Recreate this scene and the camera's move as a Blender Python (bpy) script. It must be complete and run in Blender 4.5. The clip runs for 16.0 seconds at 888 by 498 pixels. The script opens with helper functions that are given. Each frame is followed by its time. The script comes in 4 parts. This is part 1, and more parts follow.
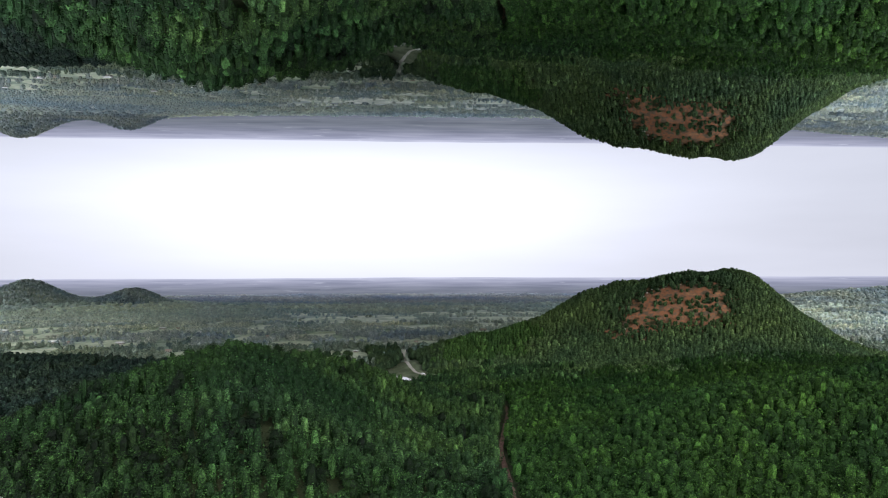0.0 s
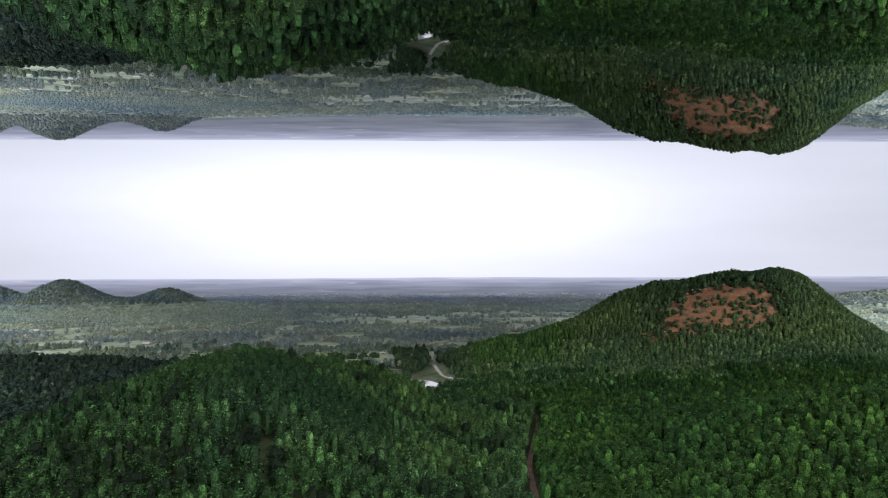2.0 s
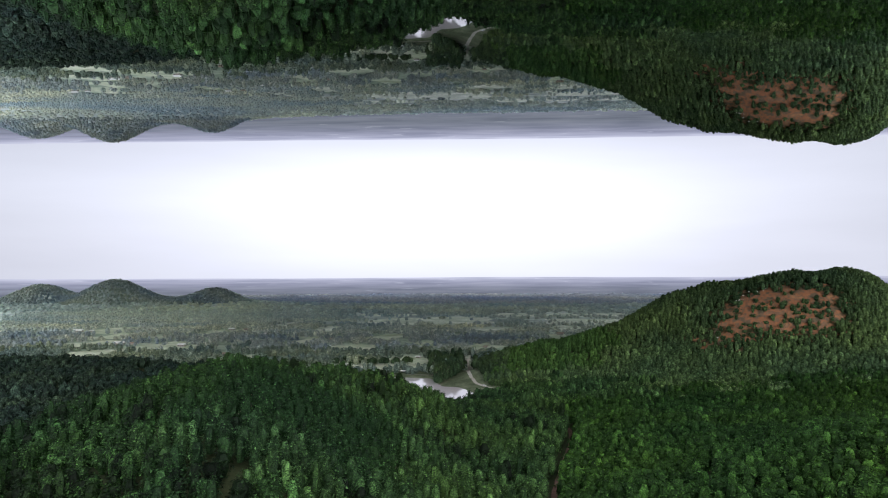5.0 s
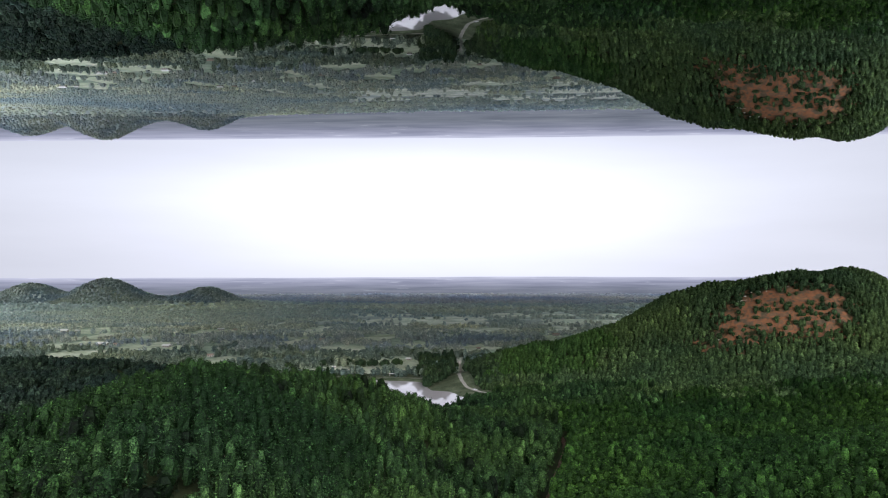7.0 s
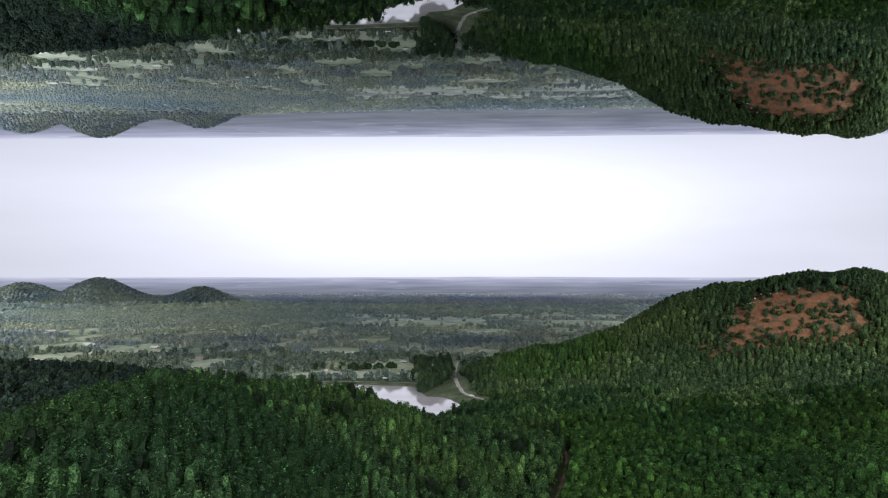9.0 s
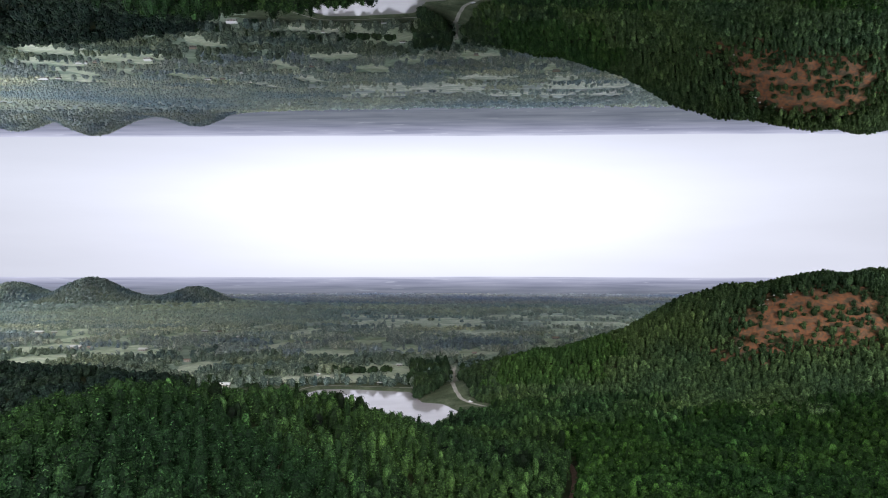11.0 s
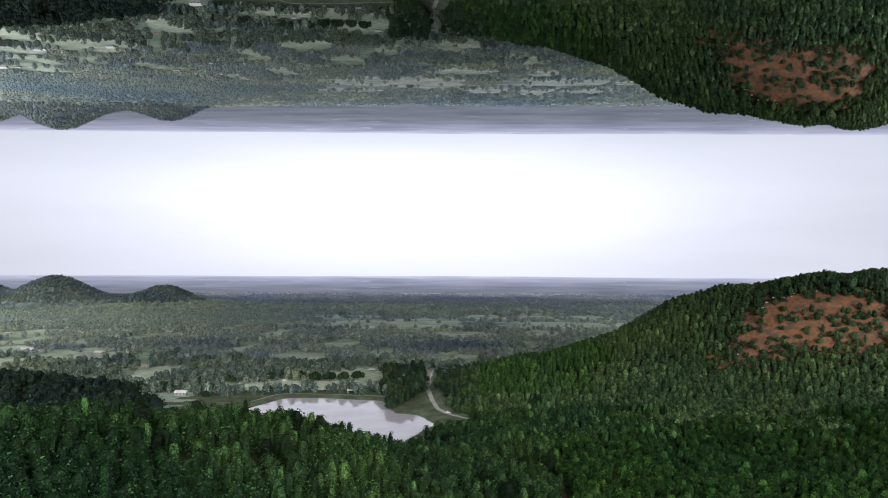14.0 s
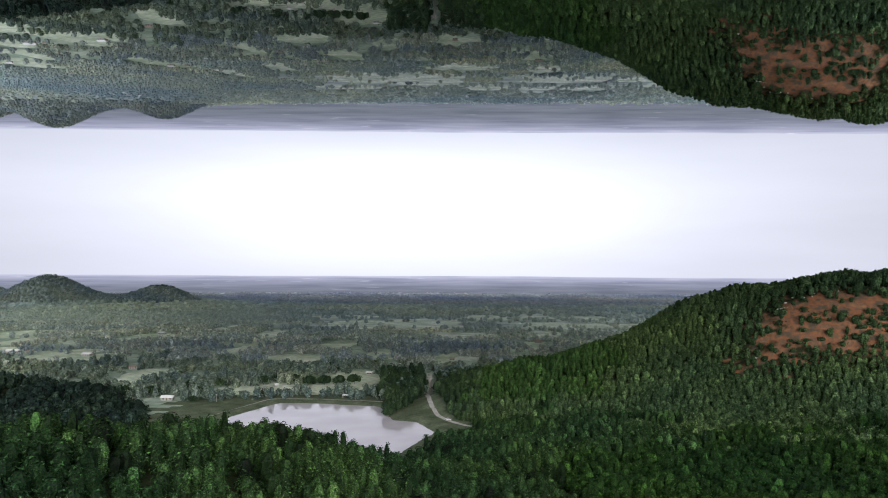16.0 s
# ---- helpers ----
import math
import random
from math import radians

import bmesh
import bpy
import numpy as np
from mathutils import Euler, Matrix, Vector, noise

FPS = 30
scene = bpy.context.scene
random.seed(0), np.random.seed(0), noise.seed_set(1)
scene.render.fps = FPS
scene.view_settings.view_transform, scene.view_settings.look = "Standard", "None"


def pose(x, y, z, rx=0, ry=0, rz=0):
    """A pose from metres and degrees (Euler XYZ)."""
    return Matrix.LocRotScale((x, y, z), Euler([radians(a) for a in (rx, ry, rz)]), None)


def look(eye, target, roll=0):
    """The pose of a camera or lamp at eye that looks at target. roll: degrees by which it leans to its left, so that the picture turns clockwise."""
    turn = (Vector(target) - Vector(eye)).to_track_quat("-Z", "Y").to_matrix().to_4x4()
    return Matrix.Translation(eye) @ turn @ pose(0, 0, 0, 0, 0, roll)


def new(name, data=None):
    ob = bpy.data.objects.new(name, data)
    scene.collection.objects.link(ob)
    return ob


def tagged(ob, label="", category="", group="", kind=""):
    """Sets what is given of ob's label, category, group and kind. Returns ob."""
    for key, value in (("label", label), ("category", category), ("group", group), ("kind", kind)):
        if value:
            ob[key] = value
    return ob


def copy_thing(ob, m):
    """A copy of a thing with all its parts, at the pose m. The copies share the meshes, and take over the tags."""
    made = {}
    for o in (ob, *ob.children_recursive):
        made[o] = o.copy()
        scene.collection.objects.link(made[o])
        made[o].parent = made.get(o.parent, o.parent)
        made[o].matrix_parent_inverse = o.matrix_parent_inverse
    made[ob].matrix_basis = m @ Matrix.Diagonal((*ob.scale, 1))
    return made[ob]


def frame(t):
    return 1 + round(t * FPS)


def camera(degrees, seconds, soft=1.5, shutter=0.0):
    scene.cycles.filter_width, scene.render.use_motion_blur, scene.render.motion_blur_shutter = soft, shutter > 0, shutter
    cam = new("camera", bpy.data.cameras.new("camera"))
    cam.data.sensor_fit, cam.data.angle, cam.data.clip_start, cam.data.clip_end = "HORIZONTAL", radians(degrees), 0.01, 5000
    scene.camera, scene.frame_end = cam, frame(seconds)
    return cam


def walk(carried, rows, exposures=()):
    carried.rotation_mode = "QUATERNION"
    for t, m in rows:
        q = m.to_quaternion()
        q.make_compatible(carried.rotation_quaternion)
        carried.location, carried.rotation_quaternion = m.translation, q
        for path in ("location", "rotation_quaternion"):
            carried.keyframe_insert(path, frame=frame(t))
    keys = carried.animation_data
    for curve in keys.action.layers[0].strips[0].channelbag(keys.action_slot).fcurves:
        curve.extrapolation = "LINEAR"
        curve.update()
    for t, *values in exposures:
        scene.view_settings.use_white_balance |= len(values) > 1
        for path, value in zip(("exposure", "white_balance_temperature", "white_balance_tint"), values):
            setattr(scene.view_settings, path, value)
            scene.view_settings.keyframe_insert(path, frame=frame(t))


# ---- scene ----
cam = camera(62, 16.0, soft=1.0)
PATH = [
    (0, pose(0.00, -0.00, 110.00, 92.192, 0.209, 0.008)),
    (0.1, pose(0.35, 1.77, 109.80, 92.199, 0.218, 0.358)),
    (0.2, pose(0.68, 3.54, 109.62, 92.205, 0.228, 0.859)),
    (0.3, pose(1.00, 5.31, 109.47, 92.211, 0.237, 1.409)),
    (0.4, pose(1.31, 7.09, 109.34, 92.218, 0.247, 1.960)),
    (0.5, pose(1.60, 8.87, 109.24, 92.224, 0.256, 2.327)),
    (0.6, pose(1.88, 10.66, 109.17, 92.218, 0.258, 2.560)),
    (0.7, pose(2.15, 12.45, 109.11, 92.212, 0.259, 2.630)),
    (1, pose(2.94, 17.84, 109.09, 92.194, 0.262, 2.648)),
    (1.5, pose(4.26, 26.81, 109.33, 92.193, 0.239, 2.634)),
    (2, pose(6.05, 35.59, 109.74, 92.200, 0.230, 2.635)),
    (2.5, pose(8.90, 44.18, 110.33, 92.170, 0.242, 2.669)),
    (3, pose(12.57, 52.63, 110.89, 92.184, 0.272, 2.715)),
    (3.5, pose(16.33, 61.01, 111.25, 92.179, 0.252, 2.790)),
    (3.7, pose(17.78, 64.38, 111.31, 92.183, 0.260, 2.960)),
    (3.8, pose(18.49, 66.07, 111.31, 92.185, 0.263, 3.410)),
    (3.9, pose(19.19, 67.77, 111.30, 92.187, 0.267, 4.210)),
    (4, pose(19.88, 69.46, 111.28, 92.189, 0.271, 5.362)),
    (4.1, pose(20.56, 71.17, 111.23, 92.188, 0.268, 6.010)),
    (4.2, pose(21.21, 72.87, 111.18, 92.186, 0.264, 6.360)),
    (4.5, pose(22.67, 77.83, 111.22, 92.181, 0.254, 6.670)),
    (5.2, pose(23.08, 89.00, 110.93, 92.170, 0.231, 6.609)),
    (6.5, pose(26.55, 110.16, 110.56, 92.149, 0.187, 6.464)),
    (7, pose(26.84, 118.08, 110.73, 92.141, 0.118, 6.424)),
    (7.5, pose(26.75, 126.08, 110.99, 92.115, 0.171, 6.388)),
    (8, pose(26.51, 134.20, 111.22, 92.111, 0.091, 6.372)),
    (8.5, pose(26.22, 142.46, 111.34, 92.126, 0.083, 6.328)),
    (9, pose(25.86, 150.84, 111.45, 92.126, 0.021, 6.308)),
    (11.5, pose(22.15, 193.51, 111.33, 92.121, -0.074, 6.096)),
    (12, pose(21.64, 202.23, 111.57, 92.106, -0.110, 6.041)),
    (12.5, pose(21.07, 211.07, 111.74, 92.088, -0.123, 5.980)),
    (12.7, pose(20.79, 214.62, 111.75, 92.087, -0.168, 5.954)),
    (13, pose(20.29, 219.94, 111.71, 92.085, -0.235, 5.395)),
    (13.2, pose(19.92, 223.45, 111.66, 92.089, -0.232, 4.792)),
    (13.3, pose(19.72, 225.20, 111.64, 92.091, -0.230, 4.552)),
    (13.5, pose(19.32, 228.68, 111.60, 92.096, -0.226, 4.424)),
    (14, pose(18.35, 237.27, 111.63, 92.083, -0.268, 4.380)),
    (14.5, pose(17.62, 245.68, 111.71, 92.079, -0.251, 4.374)),
    (15, pose(16.97, 253.90, 111.77, 92.046, -0.347, 4.391)),
    (15.5, pose(16.05, 262.21, 111.54, 92.042, -0.349, 4.367)),
    (16, pose(14.67, 270.99, 110.73, 92.077, -0.287, 4.304)),
]
walk(cam, PATH, [(0.0, 0.5), (16.0, 0.5)])

# ---- light: hazy overcast sky, soft low sun through thin cloud behind the path ----
SUN_EL, SUN_AZ = 20.0, 162.0          # degrees; azimuth clockwise from +y
world = bpy.data.worlds.new("overcast_sky")
scene.world = world
world.use_nodes = True
wt = world.node_tree
wt.nodes.clear()


def wnode(kind, **inputs):
    n = wt.nodes.new(kind)
    for k, v in inputs.items():
        n.inputs[k.replace("_", " ")].default_value = v
    return n


def wmath(op, a, b=None, c=None):
    n = wt.nodes.new("ShaderNodeMath")
    n.operation = op
    for i, v in enumerate((a, b, c)):
        if v is None:
            continue
        if isinstance(v, (int, float)):
            n.inputs[i].default_value = v
        else:
            wt.links.new(v, n.inputs[i])
    return n.outputs[0]


sky = wt.nodes.new("ShaderNodeTexSky")
sky.sky_type = "NISHITA"
sky.sun_disc = False
sky.sun_elevation = radians(SUN_EL)
sky.sun_rotation = radians(SUN_AZ)
sky.air_density, sky.dust_density, sky.ozone_density = 1.0, 4.0, 2.0
bg_sky = wnode("ShaderNodeBackground", Strength=0.006)
wt.links.new(sky.outputs[0], bg_sky.inputs["Color"])
# cloud sheet: bright veil, brightest where the light breaks through low over the plain
coord = wt.nodes.new("ShaderNodeTexCoord")
sep = wt.nodes.new("ShaderNodeSeparateXYZ")
wt.links.new(coord.outputs["Generated"], sep.inputs[0])
GLOW_AZ, GLOW_EL = radians(-6.5), radians(5.6)
across = wmath("ADD", wmath("MULTIPLY", sep.outputs[0], math.cos(GLOW_AZ)), wmath("MULTIPLY", sep.outputs[1], -math.sin(GLOW_AZ)))
along = wmath("ADD", wmath("MULTIPLY", sep.outputs[0], math.sin(GLOW_AZ)), wmath("MULTIPLY", sep.outputs[1], math.cos(GLOW_AZ)))
front = wmath("GREATER_THAN", along, 0.0)
up = wmath("SUBTRACT", sep.outputs[2], math.sin(GLOW_EL))
r2 = wmath("ADD", wmath("POWER", wmath("DIVIDE", across, 0.42), 2.0), wmath("POWER", wmath("ABSOLUTE", wmath("DIVIDE", up, 0.085)), 2.0))
glow = wmath("MULTIPLY", wmath("POWER", 2.718, wmath("MULTIPLY", r2, -1.0)), front)
cloud = wnode("ShaderNodeTexNoise", Scale=3.0, Detail=5.0)
stretch = wt.nodes.new("ShaderNodeMapping")
stretch.inputs["Scale"].default_value = (1.0, 1.0, 7.0)
wt.links.new(coord.outputs["Generated"], stretch.inputs[0])
wt.links.new(stretch.outputs[0], cloud.inputs["Vector"])
lean = wmath("SUBTRACT", wmath("MULTIPLY", sep.outputs[2], math.cos(GLOW_EL)), wmath("MULTIPLY", sep.outputs[1], math.sin(GLOW_EL)))
rise = wmath("ADD", wmath("ADD", 1.0, wmath("MULTIPLY", wmath("MULTIPLY", lean, lean), 13.0)), wmath("MULTIPLY", wmath("MULTIPLY", lean, wmath("ABSOLUTE", lean)), -10.0))     # brighter off the horizon, most of all below: added light for the overhead land
rise = wmath("MULTIPLY", rise, wmath("ADD", 1.0, wmath("MULTIPLY", wmath("POWER", across, 4.0), 0.2)))      # added: both sides a little brighter, to light the valley from the flanks
back = wmath("MAXIMUM", wmath("MULTIPLY", along, -1.0), 0.0)
rise = wmath("MULTIPLY", rise, wmath("ADD", 1.0, wmath("MULTIPLY", wmath("MULTIPLY", back, back), 3.4)))      # and brighter on the sun's side, added to reach in under the overhead land
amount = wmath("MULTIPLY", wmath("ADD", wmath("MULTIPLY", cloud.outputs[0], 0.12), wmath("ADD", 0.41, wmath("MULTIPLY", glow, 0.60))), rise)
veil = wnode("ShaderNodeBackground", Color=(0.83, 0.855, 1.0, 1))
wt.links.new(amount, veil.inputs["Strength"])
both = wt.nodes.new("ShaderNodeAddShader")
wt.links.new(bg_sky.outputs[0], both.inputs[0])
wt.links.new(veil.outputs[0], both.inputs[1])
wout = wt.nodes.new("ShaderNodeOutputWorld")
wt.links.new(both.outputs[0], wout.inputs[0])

sun_data = bpy.data.lights.new("sun", "SUN")
sun_data.energy, sun_data.angle, sun_data.color = 1.75, radians(20), (1.0, 0.97, 0.93)
sun = new("sun", sun_data)
az, el = radians(SUN_AZ), radians(SUN_EL)
sun.matrix_world = look((0, 0, 500), (-math.sin(az) * 100, -math.cos(az) * 100, 500 - math.tan(el) * 100))


# ---- materials ----
class Mat:
    def __init__(self, name):
        self.m = bpy.data.materials.new(name)
        self.m.use_nodes = True
        self.t = self.m.node_tree
        self.b = self.t.nodes["Principled BSDF"]
        self.out = self.t.nodes["Material Output"]

    def node(self, kind, **inputs):
        n = self.t.nodes.new(kind)
        for k, v in inputs.items():
            n.inputs[k.replace("_", " ")].default_value = v
        return n

    def link(self, a, b):
        self.t.links.new(a, b)

    def noise(self, scale, detail=4.0, stretch=(1, 1, 1), world=False):
        c = self.node("ShaderNodeNewGeometry" if world else "ShaderNodeTexCoord")
        mp = self.node("ShaderNodeMapping")
        mp.inputs["Scale"].default_value = stretch
        self.link(c.outputs["Position" if world else "Object"], mp.inputs[0])
        n = self.node("ShaderNodeTexNoise", Scale=scale, Detail=detail)
        self.link(mp.outputs[0], n.inputs["Vector"])
        return n.outputs["Fac"]

    def ramp(self, fac, *stops):
        r = self.node("ShaderNodeValToRGB")
        e = r.color_ramp.elements
        while len(e) < len(stops):
            e.new(0.5)
        for el_, (p, c) in zip(e, stops):
            el_.position, el_.color = p, (*c, 1)
        self.link(fac, r.inputs[0])
        return r.outputs[0]

    def mix(self, fac, a, b, blend="MIX"):
        n = self.node("ShaderNodeMixRGB")
        n.blend_type = blend
        for v, s in ((fac, n.inputs[0]), (a, n.inputs[1]), (b, n.inputs[2])):
            if isinstance(v, (int, float)):
                s.default_value = v
            elif isinstance(v, tuple):
                s.default_value = (*v, 1)
            else:
                self.link(v, s)
        return n.outputs[0]

    def colour(self, c):
        if isinstance(c, tuple):
            self.b.inputs["Base Color"].default_value = (*c, 1)
        else:
            self.link(c, self.b.inputs["Base Color"])

    def bump(self, fac, strength=0.4, distance=0.1):
        n = self.node("ShaderNodeBump", Strength=strength, Distance=distance)
        self.link(fac, n.inputs["Height"])
        self.link(n.outputs[0], self.b.inputs["Normal"])

    def gloss(self, rough, spec=0.3, metal=0.0):
        self.b.inputs["Roughness"].default_value = rough
        self.b.inputs["Specular IOR Level"].default_value = spec
        self.b.inputs["Metallic"].default_value = metal


def foliage(name, dark, light, stand=0.012, tree=0.16, through_light=0.25, leafy=1.4, depth=0.35, vary=1.0):
    """Leaves: each leaf spray differs a little, each tree more, and whole stands drift in hue."""
    k = Mat(name)
    geo = k.node("ShaderNodeNewGeometry")
    leaf = k.ramp(geo.outputs["Random Per Island"], (0.0, tuple(c * (1 - 0.5 * vary) for c in dark)), (0.5, dark), (0.85, light), (1.0, tuple(c * (1 + 1.0 * vary) for c in light)))
    by_tree = k.ramp(k.noise(tree, 2.0, (1, 1, 0.25), True), (0.32, tuple(c * 0.75 for c in dark)), (0.68, light))
    by_stand = k.ramp(k.noise(stand, 3.0, world=True), (0.35, (0.72, 0.80, 0.85)), (0.65, (1.2, 1.12, 0.85)))
    # Shade between leaf clumps painted in: dark gaps, lighter sprays, by fine noise.
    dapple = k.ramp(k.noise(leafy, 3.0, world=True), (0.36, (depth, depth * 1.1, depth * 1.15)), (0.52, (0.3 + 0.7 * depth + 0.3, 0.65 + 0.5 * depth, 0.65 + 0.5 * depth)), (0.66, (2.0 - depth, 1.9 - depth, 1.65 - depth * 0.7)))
    c = k.mix(0.38, leaf, by_tree)
    c = k.mix(1.0, c, by_stand, "MULTIPLY")
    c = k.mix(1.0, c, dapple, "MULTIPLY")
    k.bump(k.noise(leafy * 1.3, 3.0), 0.5, 0.5 / leafy)
    k.colour(c)
    k.gloss(0.7, 0.10)
    tr = k.node("ShaderNodeBsdfTranslucent")
    k.link(c, tr.inputs["Color"])
    mx = k.node("ShaderNodeMixShader", Fac=through_light)
    k.link(k.b.outputs[0], mx.inputs[1])
    k.link(tr.outputs[0], mx.inputs[2])
    k.link(mx.outputs[0], k.out.inputs["Surface"])
    return k.m


def earthy(name, stops, scale, fine, rough=0.9, stretch=(1, 1, 1)):
    k = Mat(name)
    big = k.ramp(k.noise(scale, 6.0, stretch), *stops)
    small = k.ramp(k.noise(fine, 5.0), (0.3, (0.7, 0.7, 0.7)), (0.7, (1.2, 1.2, 1.2)))
    k.colour(k.mix(1.0, big, small, "MULTIPLY"))
    k.gloss(rough, 0.05)
    k.bump(k.noise(fine * 2.0, 6.0), 0.5, 0.3)
    return k.m


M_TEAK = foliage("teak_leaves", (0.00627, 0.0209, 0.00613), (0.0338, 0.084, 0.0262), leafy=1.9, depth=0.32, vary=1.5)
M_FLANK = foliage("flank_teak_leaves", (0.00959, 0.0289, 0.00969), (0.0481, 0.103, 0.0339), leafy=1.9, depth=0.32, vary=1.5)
# Teak darkened to a third: far flank's shade as colour; also old trees.
M_OLD_SHADED = foliage("old_and_shaded_leaves", (0.00216, 0.00726, 0.00216), (0.0116, 0.029, 0.00921), leafy=1.9, depth=0.32, vary=1.5)
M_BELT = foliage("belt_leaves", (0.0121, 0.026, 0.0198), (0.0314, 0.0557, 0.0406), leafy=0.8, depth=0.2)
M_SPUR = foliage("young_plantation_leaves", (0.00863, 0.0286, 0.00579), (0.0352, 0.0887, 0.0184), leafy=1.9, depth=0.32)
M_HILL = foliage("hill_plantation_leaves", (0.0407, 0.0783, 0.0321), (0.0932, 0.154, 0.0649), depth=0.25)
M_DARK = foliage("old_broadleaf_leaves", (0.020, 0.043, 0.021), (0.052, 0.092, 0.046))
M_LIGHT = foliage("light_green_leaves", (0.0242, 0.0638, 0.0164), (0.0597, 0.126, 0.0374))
# Valley and far leaves get paler and bluer with distance: haze as base colour.
M_VALLEY = foliage("valley_leaves_hazed", (0.276, 0.34, 0.365), (0.45, 0.516, 0.549), 0.006, through_light=0.45, leafy=0.6, depth=0.45, vary=0.3)
M_FAR = foliage("far_wood_leaves_hazed", (0.407, 0.492, 0.499), (0.547, 0.645, 0.653), 0.0015, through_light=0.5, leafy=0.25, depth=0.75, vary=0.3)
M_HAZY = foliage("farthest_wood_leaves_hazed", (0.351, 0.399, 0.484), (0.439, 0.499, 0.597), 0.0015, through_light=0.5, leafy=0.2, depth=0.8, vary=0.3)
M_GROVE = foliage("grove_leaves_hazed", (0.129, 0.182, 0.159), (0.259, 0.321, 0.281), 0.008, through_light=0.35, leafy=0.8, depth=0.3, vary=0.3)
M_MID = foliage("plain_leaves_hazed", (0.393, 0.474, 0.48), (0.637, 0.712, 0.703), 0.004, through_light=0.5, leafy=0.4, depth=0.55, vary=0.3)
M_FLOOR = earthy("forest_floor", ((0.3, (0.012, 0.017, 0.008)), (0.55, (0.024, 0.030, 0.013)), (0.8, (0.032, 0.031, 0.016))), 0.05, 0.8)
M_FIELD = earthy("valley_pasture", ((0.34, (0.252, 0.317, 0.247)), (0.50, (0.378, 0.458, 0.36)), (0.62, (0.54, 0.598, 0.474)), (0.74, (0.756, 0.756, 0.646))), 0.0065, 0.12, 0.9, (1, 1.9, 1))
# Same pasture farther out, haze mixed into its base colour in two steps.
M_FIELD_FAR = earthy("far_pasture_hazed", ((0.34, (0.414, 0.469, 0.456)), (0.50, (0.552, 0.607, 0.58)), (0.66, (0.8, 0.841, 0.773))), 0.004, 0.05, 0.9, (1, 2.5, 1))
M_FIELD_HAZY = earthy("farthest_pasture_hazed", ((0.34, (0.336, 0.368, 0.403)), (0.55, (0.432, 0.464, 0.486)), (0.7, (0.576, 0.592, 0.578))), 0.003, 0.05, 0.9, (1, 2.5, 1))
k = Mat("hillside")
attr = k.node("ShaderNodeAttribute")
attr.attribute_name = "bare"
floor_c = k.ramp(k.noise(0.05, 6.0), (0.3, (0.012, 0.017, 0.008)), (0.55, (0.024, 0.030, 0.013)), (0.8, (0.032, 0.031, 0.016)))
red_c = k.ramp(k.noise(0.11, 6.0), (0.30, (0.080, 0.070, 0.042)), (0.40, (0.130, 0.092, 0.060)), (0.50, (0.28, 0.118, 0.056)), (0.57, (0.150, 0.100, 0.064)), (0.70, (0.29, 0.138, 0.066)), (0.82, (0.20, 0.14, 0.09)))
ragged = k.node("ShaderNodeMath")
ragged.operation = "MULTIPLY_ADD"
k.link(k.noise(0.09, 5.0), ragged.inputs[0])
ragged.inputs[1].default_value = 80.0
k.link(attr.outputs["Fac"], ragged.inputs[2])
scale_edge = k.node("ShaderNodeMapRange")
scale_edge.inputs["From Min"].default_value, scale_edge.inputs["From Max"].default_value = 38.0, 52.0
k.link(ragged.outputs[0], scale_edge.inputs["Value"])
gully_c = k.ramp(k.noise(0.35, 4.0, (1, 0.25, 0.25)), (0.35, (0.88, 0.88, 0.88)), (0.65, (1.1, 1.1, 1.1)))
k.colour(k.mix(scale_edge.outputs[0], floor_c, k.mix(1.0, red_c, gully_c, "MULTIPLY")))
k.gloss(0.95, 0.05)
k.bump(k.noise(1.2, 6.0), 0.6, 0.4)
M_RED = k.m
M_TRACK = earthy("dirt_track", ((0.3, (0.06, 0.036, 0.0252)), (0.7, (0.114, 0.072, 0.054))), 0.2, 2.0)
M_GRAVEL = earthy("gravel_road", ((0.3, (0.34, 0.325, 0.29)), (0.7, (0.50, 0.48, 0.44))), 0.2, 2.0)
M_BANK = earthy("grassy_bank", ((0.3, (0.070, 0.094, 0.056)), (0.55, (0.115, 0.140, 0.086)), (0.75, (0.19, 0.205, 0.14))), 0.08, 0.6)
M_BARK = earthy("pale_bark", ((0.3, (0.10, 0.085, 0.065)), (0.7, (0.24, 0.21, 0.17))), 1.2, 5.0, 0.85, (1, 1, 0.2))


def plain(name, colour, rough=0.6, spec=0.4, metal=0.0, scale=0.8):
    k = Mat(name)
    dirt = k.ramp(k.noise(scale, 5.0), (0.3, tuple(c * 0.8 for c in colour)), (0.7, colour))
    k.colour(dirt)
    k.gloss(rough, spec, metal)
    return k.m


M_WHITE = plain("white_sheet_roof", (0.78, 0.78, 0.76), 0.45)
M_RUST = plain("weathered_roof", (0.36, 0.27, 0.22), 0.7)
M_WALL = plain("plastered_wall", (0.36, 0.34, 0.30), 0.9)
M_DOOR = plain("brown_door", (0.14, 0.09, 0.06), 0.6)
M_PANE = plain("dark_pane", (0.03, 0.035, 0.04), 0.1, 0.5)
M_POLE = plain("concrete_pole", (0.52, 0.51, 0.48), 0.8)
M_PAINT = plain("white_car_paint", (0.80, 0.80, 0.80), 0.25, 0.5)
M_TYRE = plain("tyre_rubber", (0.03, 0.03, 0.03), 0.8)
M_STONE = plain("pale_stone", (0.62, 0.60, 0.55), 0.9)

# Silty water, base colour raised to stand in for part of the sky's reflection.
k = Mat("silty_pond_water_skylit")
k.colour(k.ramp(k.noise(0.02, 3.0), (0.35, (0.50, 0.465, 0.49)), (0.7, (0.62, 0.58, 0.61))))
k.gloss(0.04, 0.5)
k.b.inputs["IOR"].default_value = 1.33
